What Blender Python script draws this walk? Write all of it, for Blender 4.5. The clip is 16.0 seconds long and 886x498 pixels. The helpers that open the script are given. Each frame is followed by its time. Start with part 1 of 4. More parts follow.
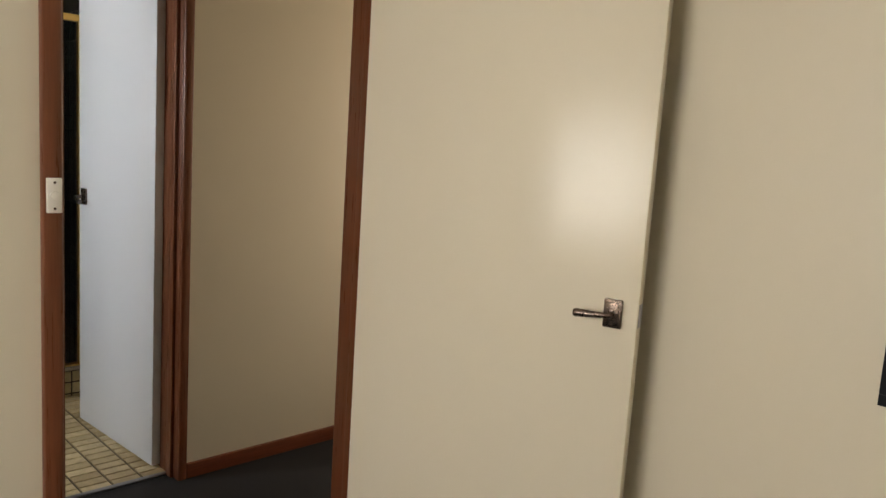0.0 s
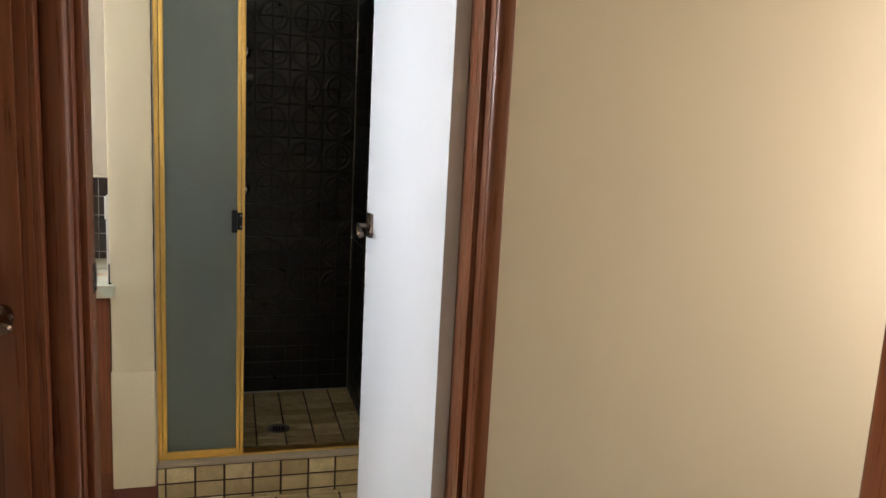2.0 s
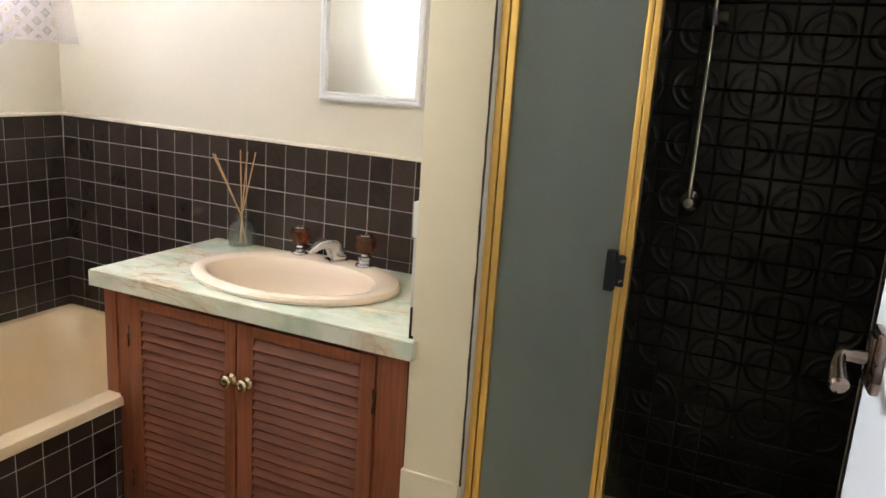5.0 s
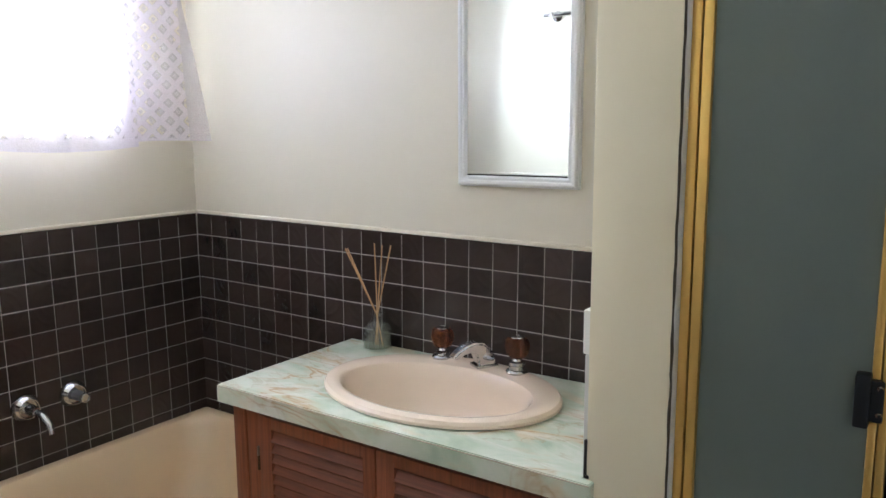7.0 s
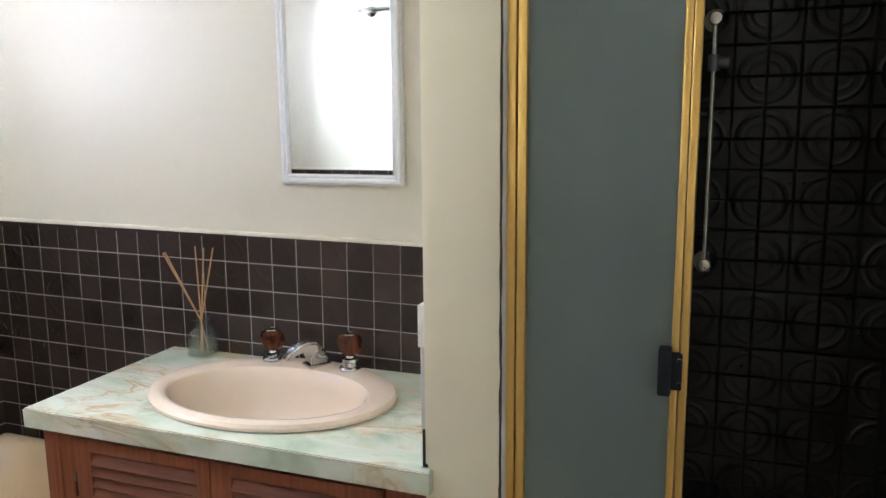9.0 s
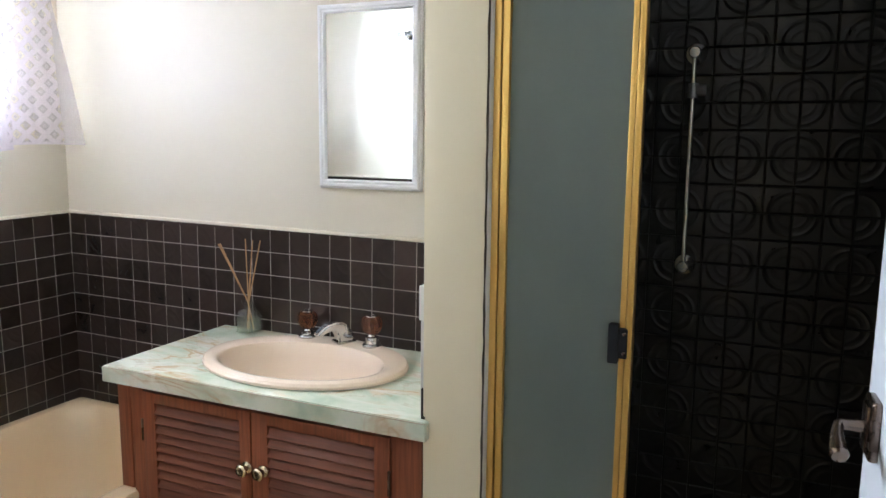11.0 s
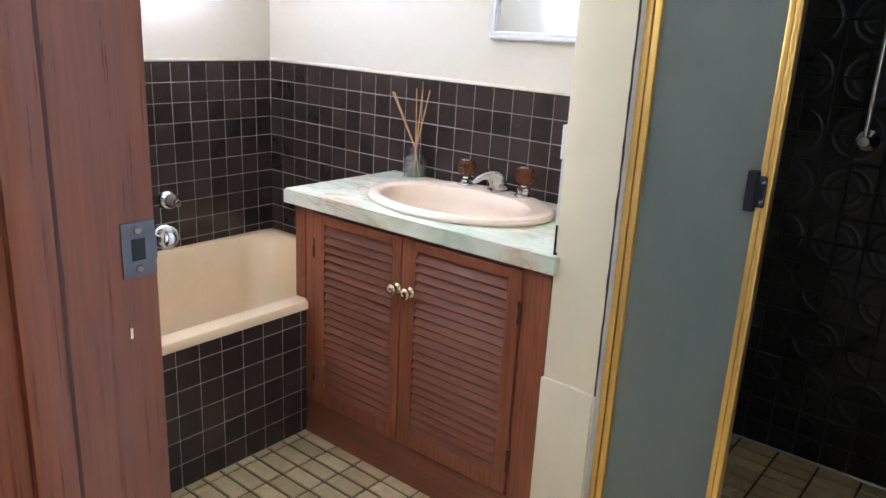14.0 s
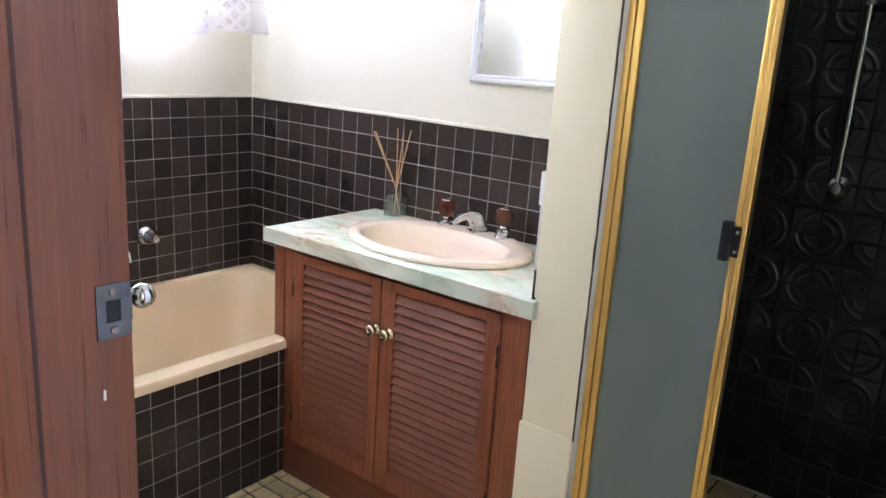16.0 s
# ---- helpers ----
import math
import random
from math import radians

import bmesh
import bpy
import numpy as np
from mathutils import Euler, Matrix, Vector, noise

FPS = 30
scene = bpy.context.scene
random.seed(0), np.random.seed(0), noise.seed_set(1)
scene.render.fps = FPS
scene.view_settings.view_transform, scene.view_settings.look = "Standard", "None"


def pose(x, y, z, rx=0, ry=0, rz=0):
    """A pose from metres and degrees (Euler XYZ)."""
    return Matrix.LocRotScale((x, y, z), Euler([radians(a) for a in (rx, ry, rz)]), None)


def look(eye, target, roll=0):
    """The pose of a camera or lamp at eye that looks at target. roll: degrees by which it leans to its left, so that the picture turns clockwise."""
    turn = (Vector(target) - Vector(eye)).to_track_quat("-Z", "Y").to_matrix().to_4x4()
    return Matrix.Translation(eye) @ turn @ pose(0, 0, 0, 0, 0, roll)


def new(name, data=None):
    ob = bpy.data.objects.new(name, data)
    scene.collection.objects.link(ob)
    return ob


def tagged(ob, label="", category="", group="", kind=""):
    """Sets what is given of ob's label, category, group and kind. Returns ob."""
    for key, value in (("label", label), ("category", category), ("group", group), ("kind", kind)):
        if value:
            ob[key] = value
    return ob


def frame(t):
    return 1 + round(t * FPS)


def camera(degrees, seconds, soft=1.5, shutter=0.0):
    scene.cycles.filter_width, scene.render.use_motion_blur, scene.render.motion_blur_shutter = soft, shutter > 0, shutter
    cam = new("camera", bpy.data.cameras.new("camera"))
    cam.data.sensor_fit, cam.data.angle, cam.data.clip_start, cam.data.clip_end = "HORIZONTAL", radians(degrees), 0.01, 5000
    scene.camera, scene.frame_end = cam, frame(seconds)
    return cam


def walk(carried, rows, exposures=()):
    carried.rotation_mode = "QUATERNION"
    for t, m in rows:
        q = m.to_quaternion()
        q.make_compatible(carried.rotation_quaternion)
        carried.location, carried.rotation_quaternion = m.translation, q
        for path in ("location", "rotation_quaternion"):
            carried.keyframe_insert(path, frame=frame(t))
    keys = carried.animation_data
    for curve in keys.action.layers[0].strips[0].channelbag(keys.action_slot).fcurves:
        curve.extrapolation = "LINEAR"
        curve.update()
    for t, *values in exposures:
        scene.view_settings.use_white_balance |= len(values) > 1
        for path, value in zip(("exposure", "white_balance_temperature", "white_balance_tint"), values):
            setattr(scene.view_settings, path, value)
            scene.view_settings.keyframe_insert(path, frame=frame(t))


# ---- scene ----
cam = camera(61.2, 16.0)
PATH = [
    (0, (-0.629, -0.782, 1.448), (0.756, 0.635, 1.178), 3.7),
    (0.5, (-0.379, -0.412, 1.471), (0.915, 1.088, 1.196), 2.6),
    (1, (-0.11, -0.087, 1.467), (0.876, 1.63, 1.184), 3.4),
    (1.5, (0.036, 0.251, 1.44), (0.794, 2.068, 1.12), 3.3),
    (2, (0.181, 0.595, 1.443), (0.726, 2.487, 1.108), 3.0),
    (2.5, (0.294, 0.889, 1.431), (0.607, 2.833, 1.083), 3.8),
    (3, (0.363, 1.147, 1.405), (0.509, 3.113, 1.063), 3.1),
    (3.5, (0.391, 1.428, 1.411), (0.43, 3.393, 1.042), 1.7),
    (4, (0.409, 1.608, 1.433), (0.21, 3.547, 0.985), 2.7),
    (4.5, (0.503, 1.784, 1.414), (-0.075, 3.643, 0.955), 3.3),
    (5, (0.472, 1.932, 1.402), (-0.323, 3.71, 0.946), 3.8),
    (5.2, (0.444, 1.987, 1.39), (-0.435, 3.728, 0.945), 4.0),
    (7.3, (0.26, 2.158, 1.436), (-0.854, 3.795, 1.15), -0.3),
    (7.5, (0.252, 2.16, 1.435), (-0.817, 3.825, 1.149), -0.4),
    (8, (0.253, 2.176, 1.439), (-0.719, 3.89, 1.097), -0.5),
    (8.5, (0.244, 2.172, 1.435), (-0.502, 3.996, 1.098), -0.5),
    (9, (0.262, 2.132, 1.451), (-0.419, 3.983, 1.123), -0.5),
    (9.2, (0.293, 2.072, 1.447), (-0.362, 3.935, 1.131), -0.1),
    (11.3, (0.491, 1.851, 1.459), (-0.321, 3.655, 1.163), 0.6),
    (11.5, (0.501, 1.827, 1.426), (-0.294, 3.638, 1.131), 0.4),
    (12, (0.511, 1.806, 1.33), (-0.265, 3.634, 1.096), -0.1),
    (12.5, (0.541, 1.797, 1.331), (-0.429, 3.53, 1.091), 1.7),
    (13, (0.633, 1.823, 1.327), (-0.627, 3.349, 1.039), 4.3),
    (13.5, (0.651, 1.828, 1.33), (-0.621, 3.319, 0.934), 3.8),
    (14, (0.633, 1.843, 1.329), (-0.564, 3.343, 0.764), 2.9),
    (14.5, (0.628, 1.856, 1.346), (-0.53, 3.379, 0.762), 2.8),
    (15, (0.629, 1.853, 1.361), (-0.515, 3.396, 0.806), 3.2),
    (15.5, (0.634, 1.852, 1.358), (-0.511, 3.402, 0.823), 3.1),
    (16, (0.632, 1.848, 1.367), (-0.541, 3.392, 0.877), 3.7),
]
walk(cam, [(t, look(eye, target, roll)) for t, eye, target, roll in PATH],
     exposures=[(0.0, -0.28, 7000, 12), (0.5, -0.2, 6200, 14), (1.0, 0.0, 6200, 15), (1.5, 0.25, 6450, 16), (2.0, 0.6, 6850, 13), (2.5, 0.62, 6700, 11), (3.5, 0.65, 6750, 11), (5.0, 0.75, 6800, 12),
                (7.3, 0.25, 5900, 11), (9.0, 0.5, 6000, 11), (11.5, 0.6, 5950, 11), (12.5, 0.75, 5900, 12), (13.5, 0.98, 5650, 13), (14.5, 1.18, 5700, 15), (16.0, 1.15, 5650, 15)])

# ---- world, sun, window light ----
world = bpy.data.worlds.new("world")
scene.world = world
world.use_nodes = True
wn = world.node_tree.nodes
sky = wn.new("ShaderNodeTexSky")
sky.sky_type, sky.sun_disc = "NISHITA", False
sky.sun_elevation, sky.sun_rotation = radians(50), radians(60)
wn["Background"].inputs["Strength"].default_value = 0.12
world.node_tree.links.new(sky.outputs["Color"], wn["Background"].inputs["Color"])
sun = new("sun", bpy.data.lights.new("sun", "SUN"))
sun.data.energy, sun.data.angle, sun.data.color = 3.0, radians(0.5), (1.0, 0.95, 0.86)
sun.matrix_world = look((8, 4.6, 11), (0, 0, 0))


def window_light(name, eye, target, w, h, watts, color):
    lamp = new(name, bpy.data.lights.new(name, "AREA"))
    lamp.data.shape, lamp.data.size, lamp.data.size_y = "RECTANGLE", w, h
    lamp.data.energy, lamp.data.color = watts, color
    lamp.matrix_world = look(eye, target)
    return lamp


window_light("bathroom_window_light", (-3.3, 3.70, 2.05), (-1.9, 3.28, 1.85), 0.65, 2.2, 920, (0.86, 0.94, 1.0))
window_light("bedroom_window_light", (-2.98, -0.25, 1.68), (0, -0.2, 0.8), 1.35, 1.25, 47, (1.0, 0.97, 0.92))
window_light("hall_window_light", (2.46, 1.63, 1.5), (0, 1.63, 1.3), 0.7, 1.4, 9.2, (1.0, 0.87, 0.73))


# ---- materials ----
class Mat:
    """A small node-graph builder round one Principled material."""

    def __init__(self, name, color=(0.8, 0.8, 0.8), rough=0.5, metal=0.0, **extra):
        self.m = bpy.data.materials.new(name)
        self.m.use_nodes = True
        self.t = self.m.node_tree
        self.b = self.t.nodes["Principled BSDF"]
        self.b.inputs["Base Color"].default_value = (*color, 1)
        self.b.inputs["Roughness"].default_value = rough
        self.b.inputs["Metallic"].default_value = metal
        for k, v in extra.items():
            self.b.inputs[k.replace("_", " ")].default_value = v
        self.pos = None

    def node(self, kind, **inputs):
        n = self.t.nodes.new(kind)
        for k, v in inputs.items():
            self.plug(n.inputs[k.replace("_", " ")], v)
        return n

    def plug(self, socket, v):
        if isinstance(v, bpy.types.NodeSocket):
            self.t.links.new(v, socket)
        else:
            socket.default_value = v

    def place(self):
        if self.pos is None:
            self.pos = self.t.nodes.new("ShaderNodeNewGeometry").outputs["Position"]
        return self.pos

    def math(self, op, a, b=0.0, c=0.0):
        n = self.t.nodes.new("ShaderNodeMath")
        n.operation = op
        for s, v in zip(n.inputs, (a, b, c)):
            self.plug(s, v)
        return n.outputs[0]

    def noise(self, scale, stretch=(1, 1, 1), detail=4.0, rough=0.55, distort=0.0):
        m = self.t.nodes.new("ShaderNodeMapping")
        m.inputs["Scale"].default_value = stretch
        self.t.links.new(self.place(), m.inputs["Vector"])
        n = self.node("ShaderNodeTexNoise", Vector=m.outputs[0], Scale=scale, Detail=detail, Roughness=rough, Distortion=distort)
        return n.outputs["Fac"]

    def ramp(self, fac, stops):
        n = self.t.nodes.new("ShaderNodeValToRGB")
        self.t.links.new(fac, n.inputs["Fac"])
        while len(n.color_ramp.elements) < len(stops):
            n.color_ramp.elements.new(0.5)
        for e, (p, c) in zip(n.color_ramp.elements, stops):
            e.position, e.color = p, (*c, 1)
        return n.outputs["Color"]

    def mix(self, fac, a, b, blend="MIX"):
        n = self.t.nodes.new("ShaderNodeMix")
        n.data_type, n.blend_type = "RGBA", blend
        self.plug(n.inputs[0], fac)
        for s, v in ((n.inputs[6], a), (n.inputs[7], b)):
            self.plug(s, v if isinstance(v, bpy.types.NodeSocket) else (*v, 1))
        return n.outputs[2]

    def color(self, socket):
        self.t.links.new(socket, self.b.inputs["Base Color"])
        return self

    def rough(self, socket):
        self.t.links.new(socket, self.b.inputs["Roughness"])
        return self

    def bump(self, height, strength=0.2, distance=0.002):
        n = self.node("ShaderNodeBump", Height=height, Strength=strength, Distance=distance)
        old = self.b.inputs["Normal"].links
        if old:
            self.t.links.new(old[0].from_socket, n.inputs["Normal"])
        self.t.links.new(n.outputs[0], self.b.inputs["Normal"])
        return self

    def remap(self, v, a, b, c, d):
        n = self.t.nodes.new("ShaderNodeMapRange")
        for s, x in zip(n.inputs, (v, a, b, c, d)):
            self.plug(s, x)
        return n.outputs[0]


def paint(name, color, rough=0.5, bump=0.12):
    m = Mat(name, color, rough)
    big, fine = m.noise(1.1, detail=1), m.noise(190, detail=2)
    dark = tuple(c * 0.975 for c in color)
    m.color(m.mix(m.remap(big, 0.25, 0.75, 0, 1), dark, color))
    m.bump(fine, bump, 0.0008)
    return m.m


def softer(mat, level):
    mat.node_tree.nodes["Principled BSDF"].inputs["Specular IOR Level"].default_value = level


def wood(name, color, rough=0.34, along="z", tone=0.64):
    m = Mat(name, color, rough)
    stretch = {"z": (1, 1, 0.035), "x": (0.035, 1, 1), "y": (1, 0.035, 1)}[along]
    grain = m.noise(150, stretch, detail=6, rough=0.6, distort=0.2)
    pores = m.noise(420, tuple(s * (1 if s == 1 else 0.6) for s in stretch), detail=2)
    bands = m.noise(5, stretch, detail=3, distort=0.5)
    light = tuple(min(1, c * 1.28) for c in color)
    dark = tuple(c * tone for c in color)
    c = m.ramp(grain, [(0.3, dark), (0.52, color), (0.75, light)])
    c = m.mix(m.remap(bands, 0.35, 0.7, 0, 0.38), c, dark)
    c = m.mix(m.remap(pores, 0.6, 0.75, 0, 0.22), c, tuple(x * 0.5 for x in color))
    m.color(c)
    m.rough(m.remap(grain, 0.3, 0.7, rough - 0.06, rough + 0.12))
    m.bump(pores, 0.12, 0.0006)
    return m.m


def metal(name, color, rough=0.2, scratch=0.05):
    m = Mat(name, color, rough, 1.0)
    m.rough(m.remap(m.noise(25, detail=3), 0.2, 0.8, max(0.02, rough - scratch * 0.3), rough + scratch * 0.5))
    return m.m


def tile_mat(name, color, axis, origin, pitch, relief, rough=0.2, var=0.25):
    """Glazed tile with the quarter-circle relief that four tiles share."""
    m = Mat(name, color, rough)
    sep = m.node("ShaderNodeSeparateXYZ", Vector=m.place())
    u = sep.outputs[{"x": 0, "y": 1}[axis]]
    v = sep.outputs[2]

    def cell(s, o):
        f = m.math("FRACT", m.math("DIVIDE", m.math("ADD", s, 40 * pitch - o), 2 * pitch))
        return m.math("SUBTRACT", f, 0.5)
    cu, cv = cell(u, origin[0]), cell(v, origin[1])
    r = m.math("SQRT", m.math("ADD", m.math("MULTIPLY", cu, cu), m.math("MULTIPLY", cv, cv)))
    ring = m.math("ABSOLUTE", m.math("SUBTRACT", r, 0.40))
    ring2 = m.math("ABSOLUTE", m.math("SUBTRACT", r, 0.25))
    h = m.math("ADD", m.remap(ring, 0.0, 0.05, 1.0, 0.0), m.remap(ring2, 0.0, 0.05, 0.6, 0.0))
    info = m.node("ShaderNodeObjectInfo").outputs["Random"]
    mott = m.noise(22, detail=3)
    a, b = tuple(c * (1 - var) for c in color), tuple(c * (1 + var) for c in color)
    c = m.mix(info, a, b)
    c = m.mix(m.remap(mott, 0.35, 0.75, 0, 0.45), c, tuple(x * 1.5 for x in color))
    m.color(c)
    m.rough(m.remap(mott, 0.3, 0.7, rough - 0.03, rough + 0.06))
    m.bump(h, relief, 0.004)
    m.bump(mott, 0.06, 0.001)
    return m.m


M_WALL = paint("cream_wall_paint", (0.745, 0.68, 0.545), 0.42)
# the wall cream again, darkened in colour to offset the strong window light
M_WALLB = paint("cream_wall_paint_darkened", (0.69, 0.635, 0.52), 0.42)
M_CEIL = paint("white_ceiling_paint", (0.86, 0.85, 0.80), 0.7)
M_DOOR = paint("cream_gloss_door_paint", (0.80, 0.735, 0.595), 0.19, 0.03)
M_DOORW = paint("white_gloss_door_paint", (0.75, 0.78, 0.825), 0.3, 0.03)
softer(M_DOOR, 0.35)

M_NIB = paint("cream_nib_paint", (0.82, 0.73, 0.53), 0.36)
M_WOOD = wood("red_brown_jamb_timber", (0.175, 0.057, 0.025), 0.3, tone=0.72)
M_WOODX = wood("red_brown_skirting_timber", (0.195, 0.055, 0.025), 0.34, "x")
M_CAB = wood("vanity_timber", (0.255, 0.078, 0.036), 0.36)
M_CABX = wood("vanity_timber_level", (0.205, 0.066, 0.033), 0.46, "x")
for wooden in (M_WOOD, M_WOODX, M_CAB, M_CABX):
    softer(wooden, 0.4)
M_GOLD = metal("gold_anodised_aluminium", (0.92, 0.62, 0.20), 0.36, 0.02)
M_CHROME = metal("chrome", (0.57, 0.57, 0.58), 0.05, 0.03)
M_RAIL = metal("bright_satin_chrome", (0.88, 0.88, 0.88), 0.22)
M_STEEL = metal("dull_steel", (0.30, 0.30, 0.33), 0.42)
M_BRONZE = metal("aged_bronze", (0.20, 0.155, 0.13), 0.25, 0.12)
M_BRASS = metal("pale_brass", (0.70, 0.60, 0.42), 0.24)
# black plastic, also laid into hollows and behind slats for their shade
M_BLACK = Mat("black_plastic_and_hollow_shade", (0.012, 0.014, 0.018), 0.42).m
softer(M_BLACK, 0.25)
M_WHITE = Mat("white_plastic", (0.82, 0.80, 0.74), 0.35).m
M_ALU = paint("white_aluminium", (0.78, 0.78, 0.79), 0.3, 0.02)
M_MIRROR = Mat("mirror", (0.80, 0.84, 0.84), 0.015, 1.0).m
M_RED = paint("dull_red_paint", (0.19, 0.055, 0.04), 0.5)
M_REDD = paint("dark_red_brown_gap_shade", (0.055, 0.018, 0.012), 0.6)
M_SEAL = paint("old_white_sealant", (0.62, 0.60, 0.56), 0.6)
M_BEAD = paint("cream_bead_paint", (0.80, 0.745, 0.62), 0.4)
M_MORTAR = paint("worn_mortar", (0.40, 0.33, 0.24), 0.85, 0.5)
M_GROUT = paint("pale_grout", (0.44, 0.40, 0.365), 0.85, 0.4)
M_GROUTD = paint("dark_grout", (0.016, 0.014, 0.013), 0.8, 0.4)
M_GROUTF = paint("brown_floor_grout", (0.062, 0.044, 0.028), 0.9, 0.5)
M_TUB = Mat("beige_enamel", (0.85, 0.66, 0.43), 0.13, Coat_Weight=0.4).m
M_BASIN = Mat("pink_beige_porcelain", (0.85, 0.69, 0.545), 0.24, Coat_Weight=0.25, Coat_Roughness=0.15).m
M_AMBER = Mat("amber_acrylic", (0.30, 0.062, 0.014), 0.06, Transmission_Weight=0.85, IOR=1.49).m


def clear(name, tint, rough, cloud):
    """Thin clear stuff: straight see-through, a reflection that grows at the rim, and some cloudiness."""
    m = Mat(name, tint, rough)
    see = m.node("ShaderNodeBsdfTransparent", Color=(*tint, 1))
    shine = m.node("ShaderNodeBsdfGlossy", Roughness=rough)
    body = m.node("ShaderNodeMixShader", Fac=cloud)
    m.t.links.new(see.outputs[0], body.inputs[1])
    m.t.links.new(m.b.outputs[0], body.inputs[2])
    rim = m.node("ShaderNodeLayerWeight", Blend=0.12)
    out = m.node("ShaderNodeMixShader", Fac=m.math("MULTIPLY", rim.outputs["Facing"], 0.7))
    m.t.links.new(body.outputs[0], out.inputs[1])
    m.t.links.new(shine.outputs[0], out.inputs[2])
    m.t.links.new(out.outputs[0], m.t.nodes["Material Output"].inputs["Surface"])
    return m.m


M_GLASS = clear("clear_glass", (0.97, 0.98, 0.975), 0.03, 0.02)
M_LIQUID = clear("pale_oil", (0.90, 0.92, 0.80), 0.05, 0.22)
M_REED = wood("reed", (0.50, 0.29, 0.13), 0.6)
M_PANE = Mat("window_pane", (0.98, 0.99, 1.0), 0.12, Transmission_Weight=1.0, IOR=1.05).m

m = Mat("frosted_glass", (0.25, 0.31, 0.285), 0.42, Transmission_Weight=0.45, IOR=1.45)
m.bump(m.noise(260, detail=2), 0.25, 0.001)
m.color(m.mix(m.remap(m.noise(3, (1, 1, 0.4)), 0.35, 0.7, 0, 1), (0.22, 0.268, 0.242), (0.28, 0.33, 0.298)))
M_FROST = m.m

m = Mat("dark_carpet", (0.014, 0.013, 0.014), 0.95)
m.color(m.ramp(m.noise(260, detail=3), [(0.3, (0.003, 0.003, 0.004)), (0.7, (0.018, 0.016, 0.017))]))
m.bump(m.noise(330), 0.8, 0.004)
M_CARPET = m.m

m = Mat("green_marbled_laminate", (0.70, 0.76, 0.66), 0.16)


def veined(scale, long, turn, detail, distort, seed):
    """Noise drawn out along one slanting direction."""
    mp = m.t.nodes.new("ShaderNodeMapping")
    mp.inputs["Rotation"].default_value = (0, radians(turn * 0.3), radians(turn))
    mp.inputs["Scale"].default_value = (long, 1, 1)
    mp.inputs["Location"].default_value = (seed, seed * 0.7, 0)
    m.t.links.new(m.place(), mp.inputs["Vector"])
    return m.node("ShaderNodeTexNoise", Vector=mp.outputs[0], Scale=scale, Detail=detail, Roughness=0.55, Distortion=distort).outputs["Fac"]


cloud = veined(7.0, 0.6, 35, 5.0, 0.7, 1.3)
c = m.ramp(cloud, [(0.34, (0.47, 0.55, 0.42)), (0.45, (0.60, 0.66, 0.52)), (0.54, (0.70, 0.72, 0.60)), (0.64, (0.80, 0.78, 0.68))])
blush = m.remap(veined(8.0, 0.5, 50, 4.0, 0.8, 4.1), 0.53, 0.66, 0.0, 0.8)
c = m.mix(blush, c, (0.74, 0.60, 0.42))
patch = m.remap(veined(4.0, 0.7, 20, 2.0, 0.5, 7.7), 0.42, 0.55, 0.0, 1.0)
for scale, turn, seed, width, tone, weight in ((5.0, 42, 2.2, 0.055, (0.70, 0.53, 0.34), 0.55), (5.0, 42, 2.2, 0.016, (0.50, 0.33, 0.18), 0.85), (8.5, 58, 5.6, 0.018, (0.50, 0.42, 0.27), 0.6), (6.0, 30, 9.4, 0.04, (0.84, 0.82, 0.75), 0.55)):
    off = m.math("ABSOLUTE", m.math("SUBTRACT", veined(scale, 0.4, turn, 5.0, 1.0, seed), 0.5))
    c = m.mix(m.math("MULTIPLY", m.remap(off, 0.0, width, weight, 0.0), patch), c, tone)
m.color(c)
M_LAMINATE = m.m

m = Mat("beige_mosaic", (0.34, 0.28, 0.18), 0.45)
info = m.node("ShaderNodeObjectInfo").outputs["Random"]
c = m.ramp(info, [(0.0, (0.43, 0.32, 0.165)), (0.5, (0.58, 0.455, 0.25)), (1.0, (0.72, 0.60, 0.36))])
spots = m.noise(85, (1, 1, 1), detail=5, rough=0.7)
c = m.mix(m.remap(spots, 0.58, 0.70, 0, 0.75), c, (0.11, 0.08, 0.055))
c = m.mix(m.remap(m.noise(24), 0.4, 0.7, 0, 0.4), c, (0.28, 0.20, 0.11))
m.color(c).bump(spots, 0.3, 0.001)
M_FLOORT = m.m

P = 0.0745  # wall tile pitch
PS = 0.0775  # shower tile pitch
SZ = 0.09    # shower floor
M_TILEB = tile_mat("brown_wall_tile_back", (0.036, 0.025, 0.0215), "x", (-0.1755, 1.170), P, 0.16, 0.20, 0.38)
M_TILEL = tile_mat("brown_wall_tile_side", (0.036, 0.025, 0.0215), "y", (3.82, 1.170), P, 0.15, 0.20, 0.38)
M_TILESB = tile_mat("black_shower_tile_back", (0.0115, 0.0110, 0.0115), "x", (0.75, SZ), PS, 0.6, 0.3)
M_TILESR = tile_mat("black_shower_tile_side", (0.0115, 0.0110, 0.0115), "y", (4.19, SZ), PS, 0.6, 0.3)

for tile in (M_TILESB, M_TILESR):
    softer(tile, 0.45)

# lace: woven cloth with rows of open diamonds, hem and side bands left plain
m = Mat("white_lace", (0.74, 0.69, 0.75), 0.9)
sep = m.node("ShaderNodeSeparateXYZ", Vector=m.place())
LP = 0.057


def lace_cell(s):
    f = m.math("FRACT", m.math("DIVIDE", m.math("ADD", s, 200 * LP), LP))
    return m.math("ABSOLUTE", m.math("SUBTRACT", f, 0.5))


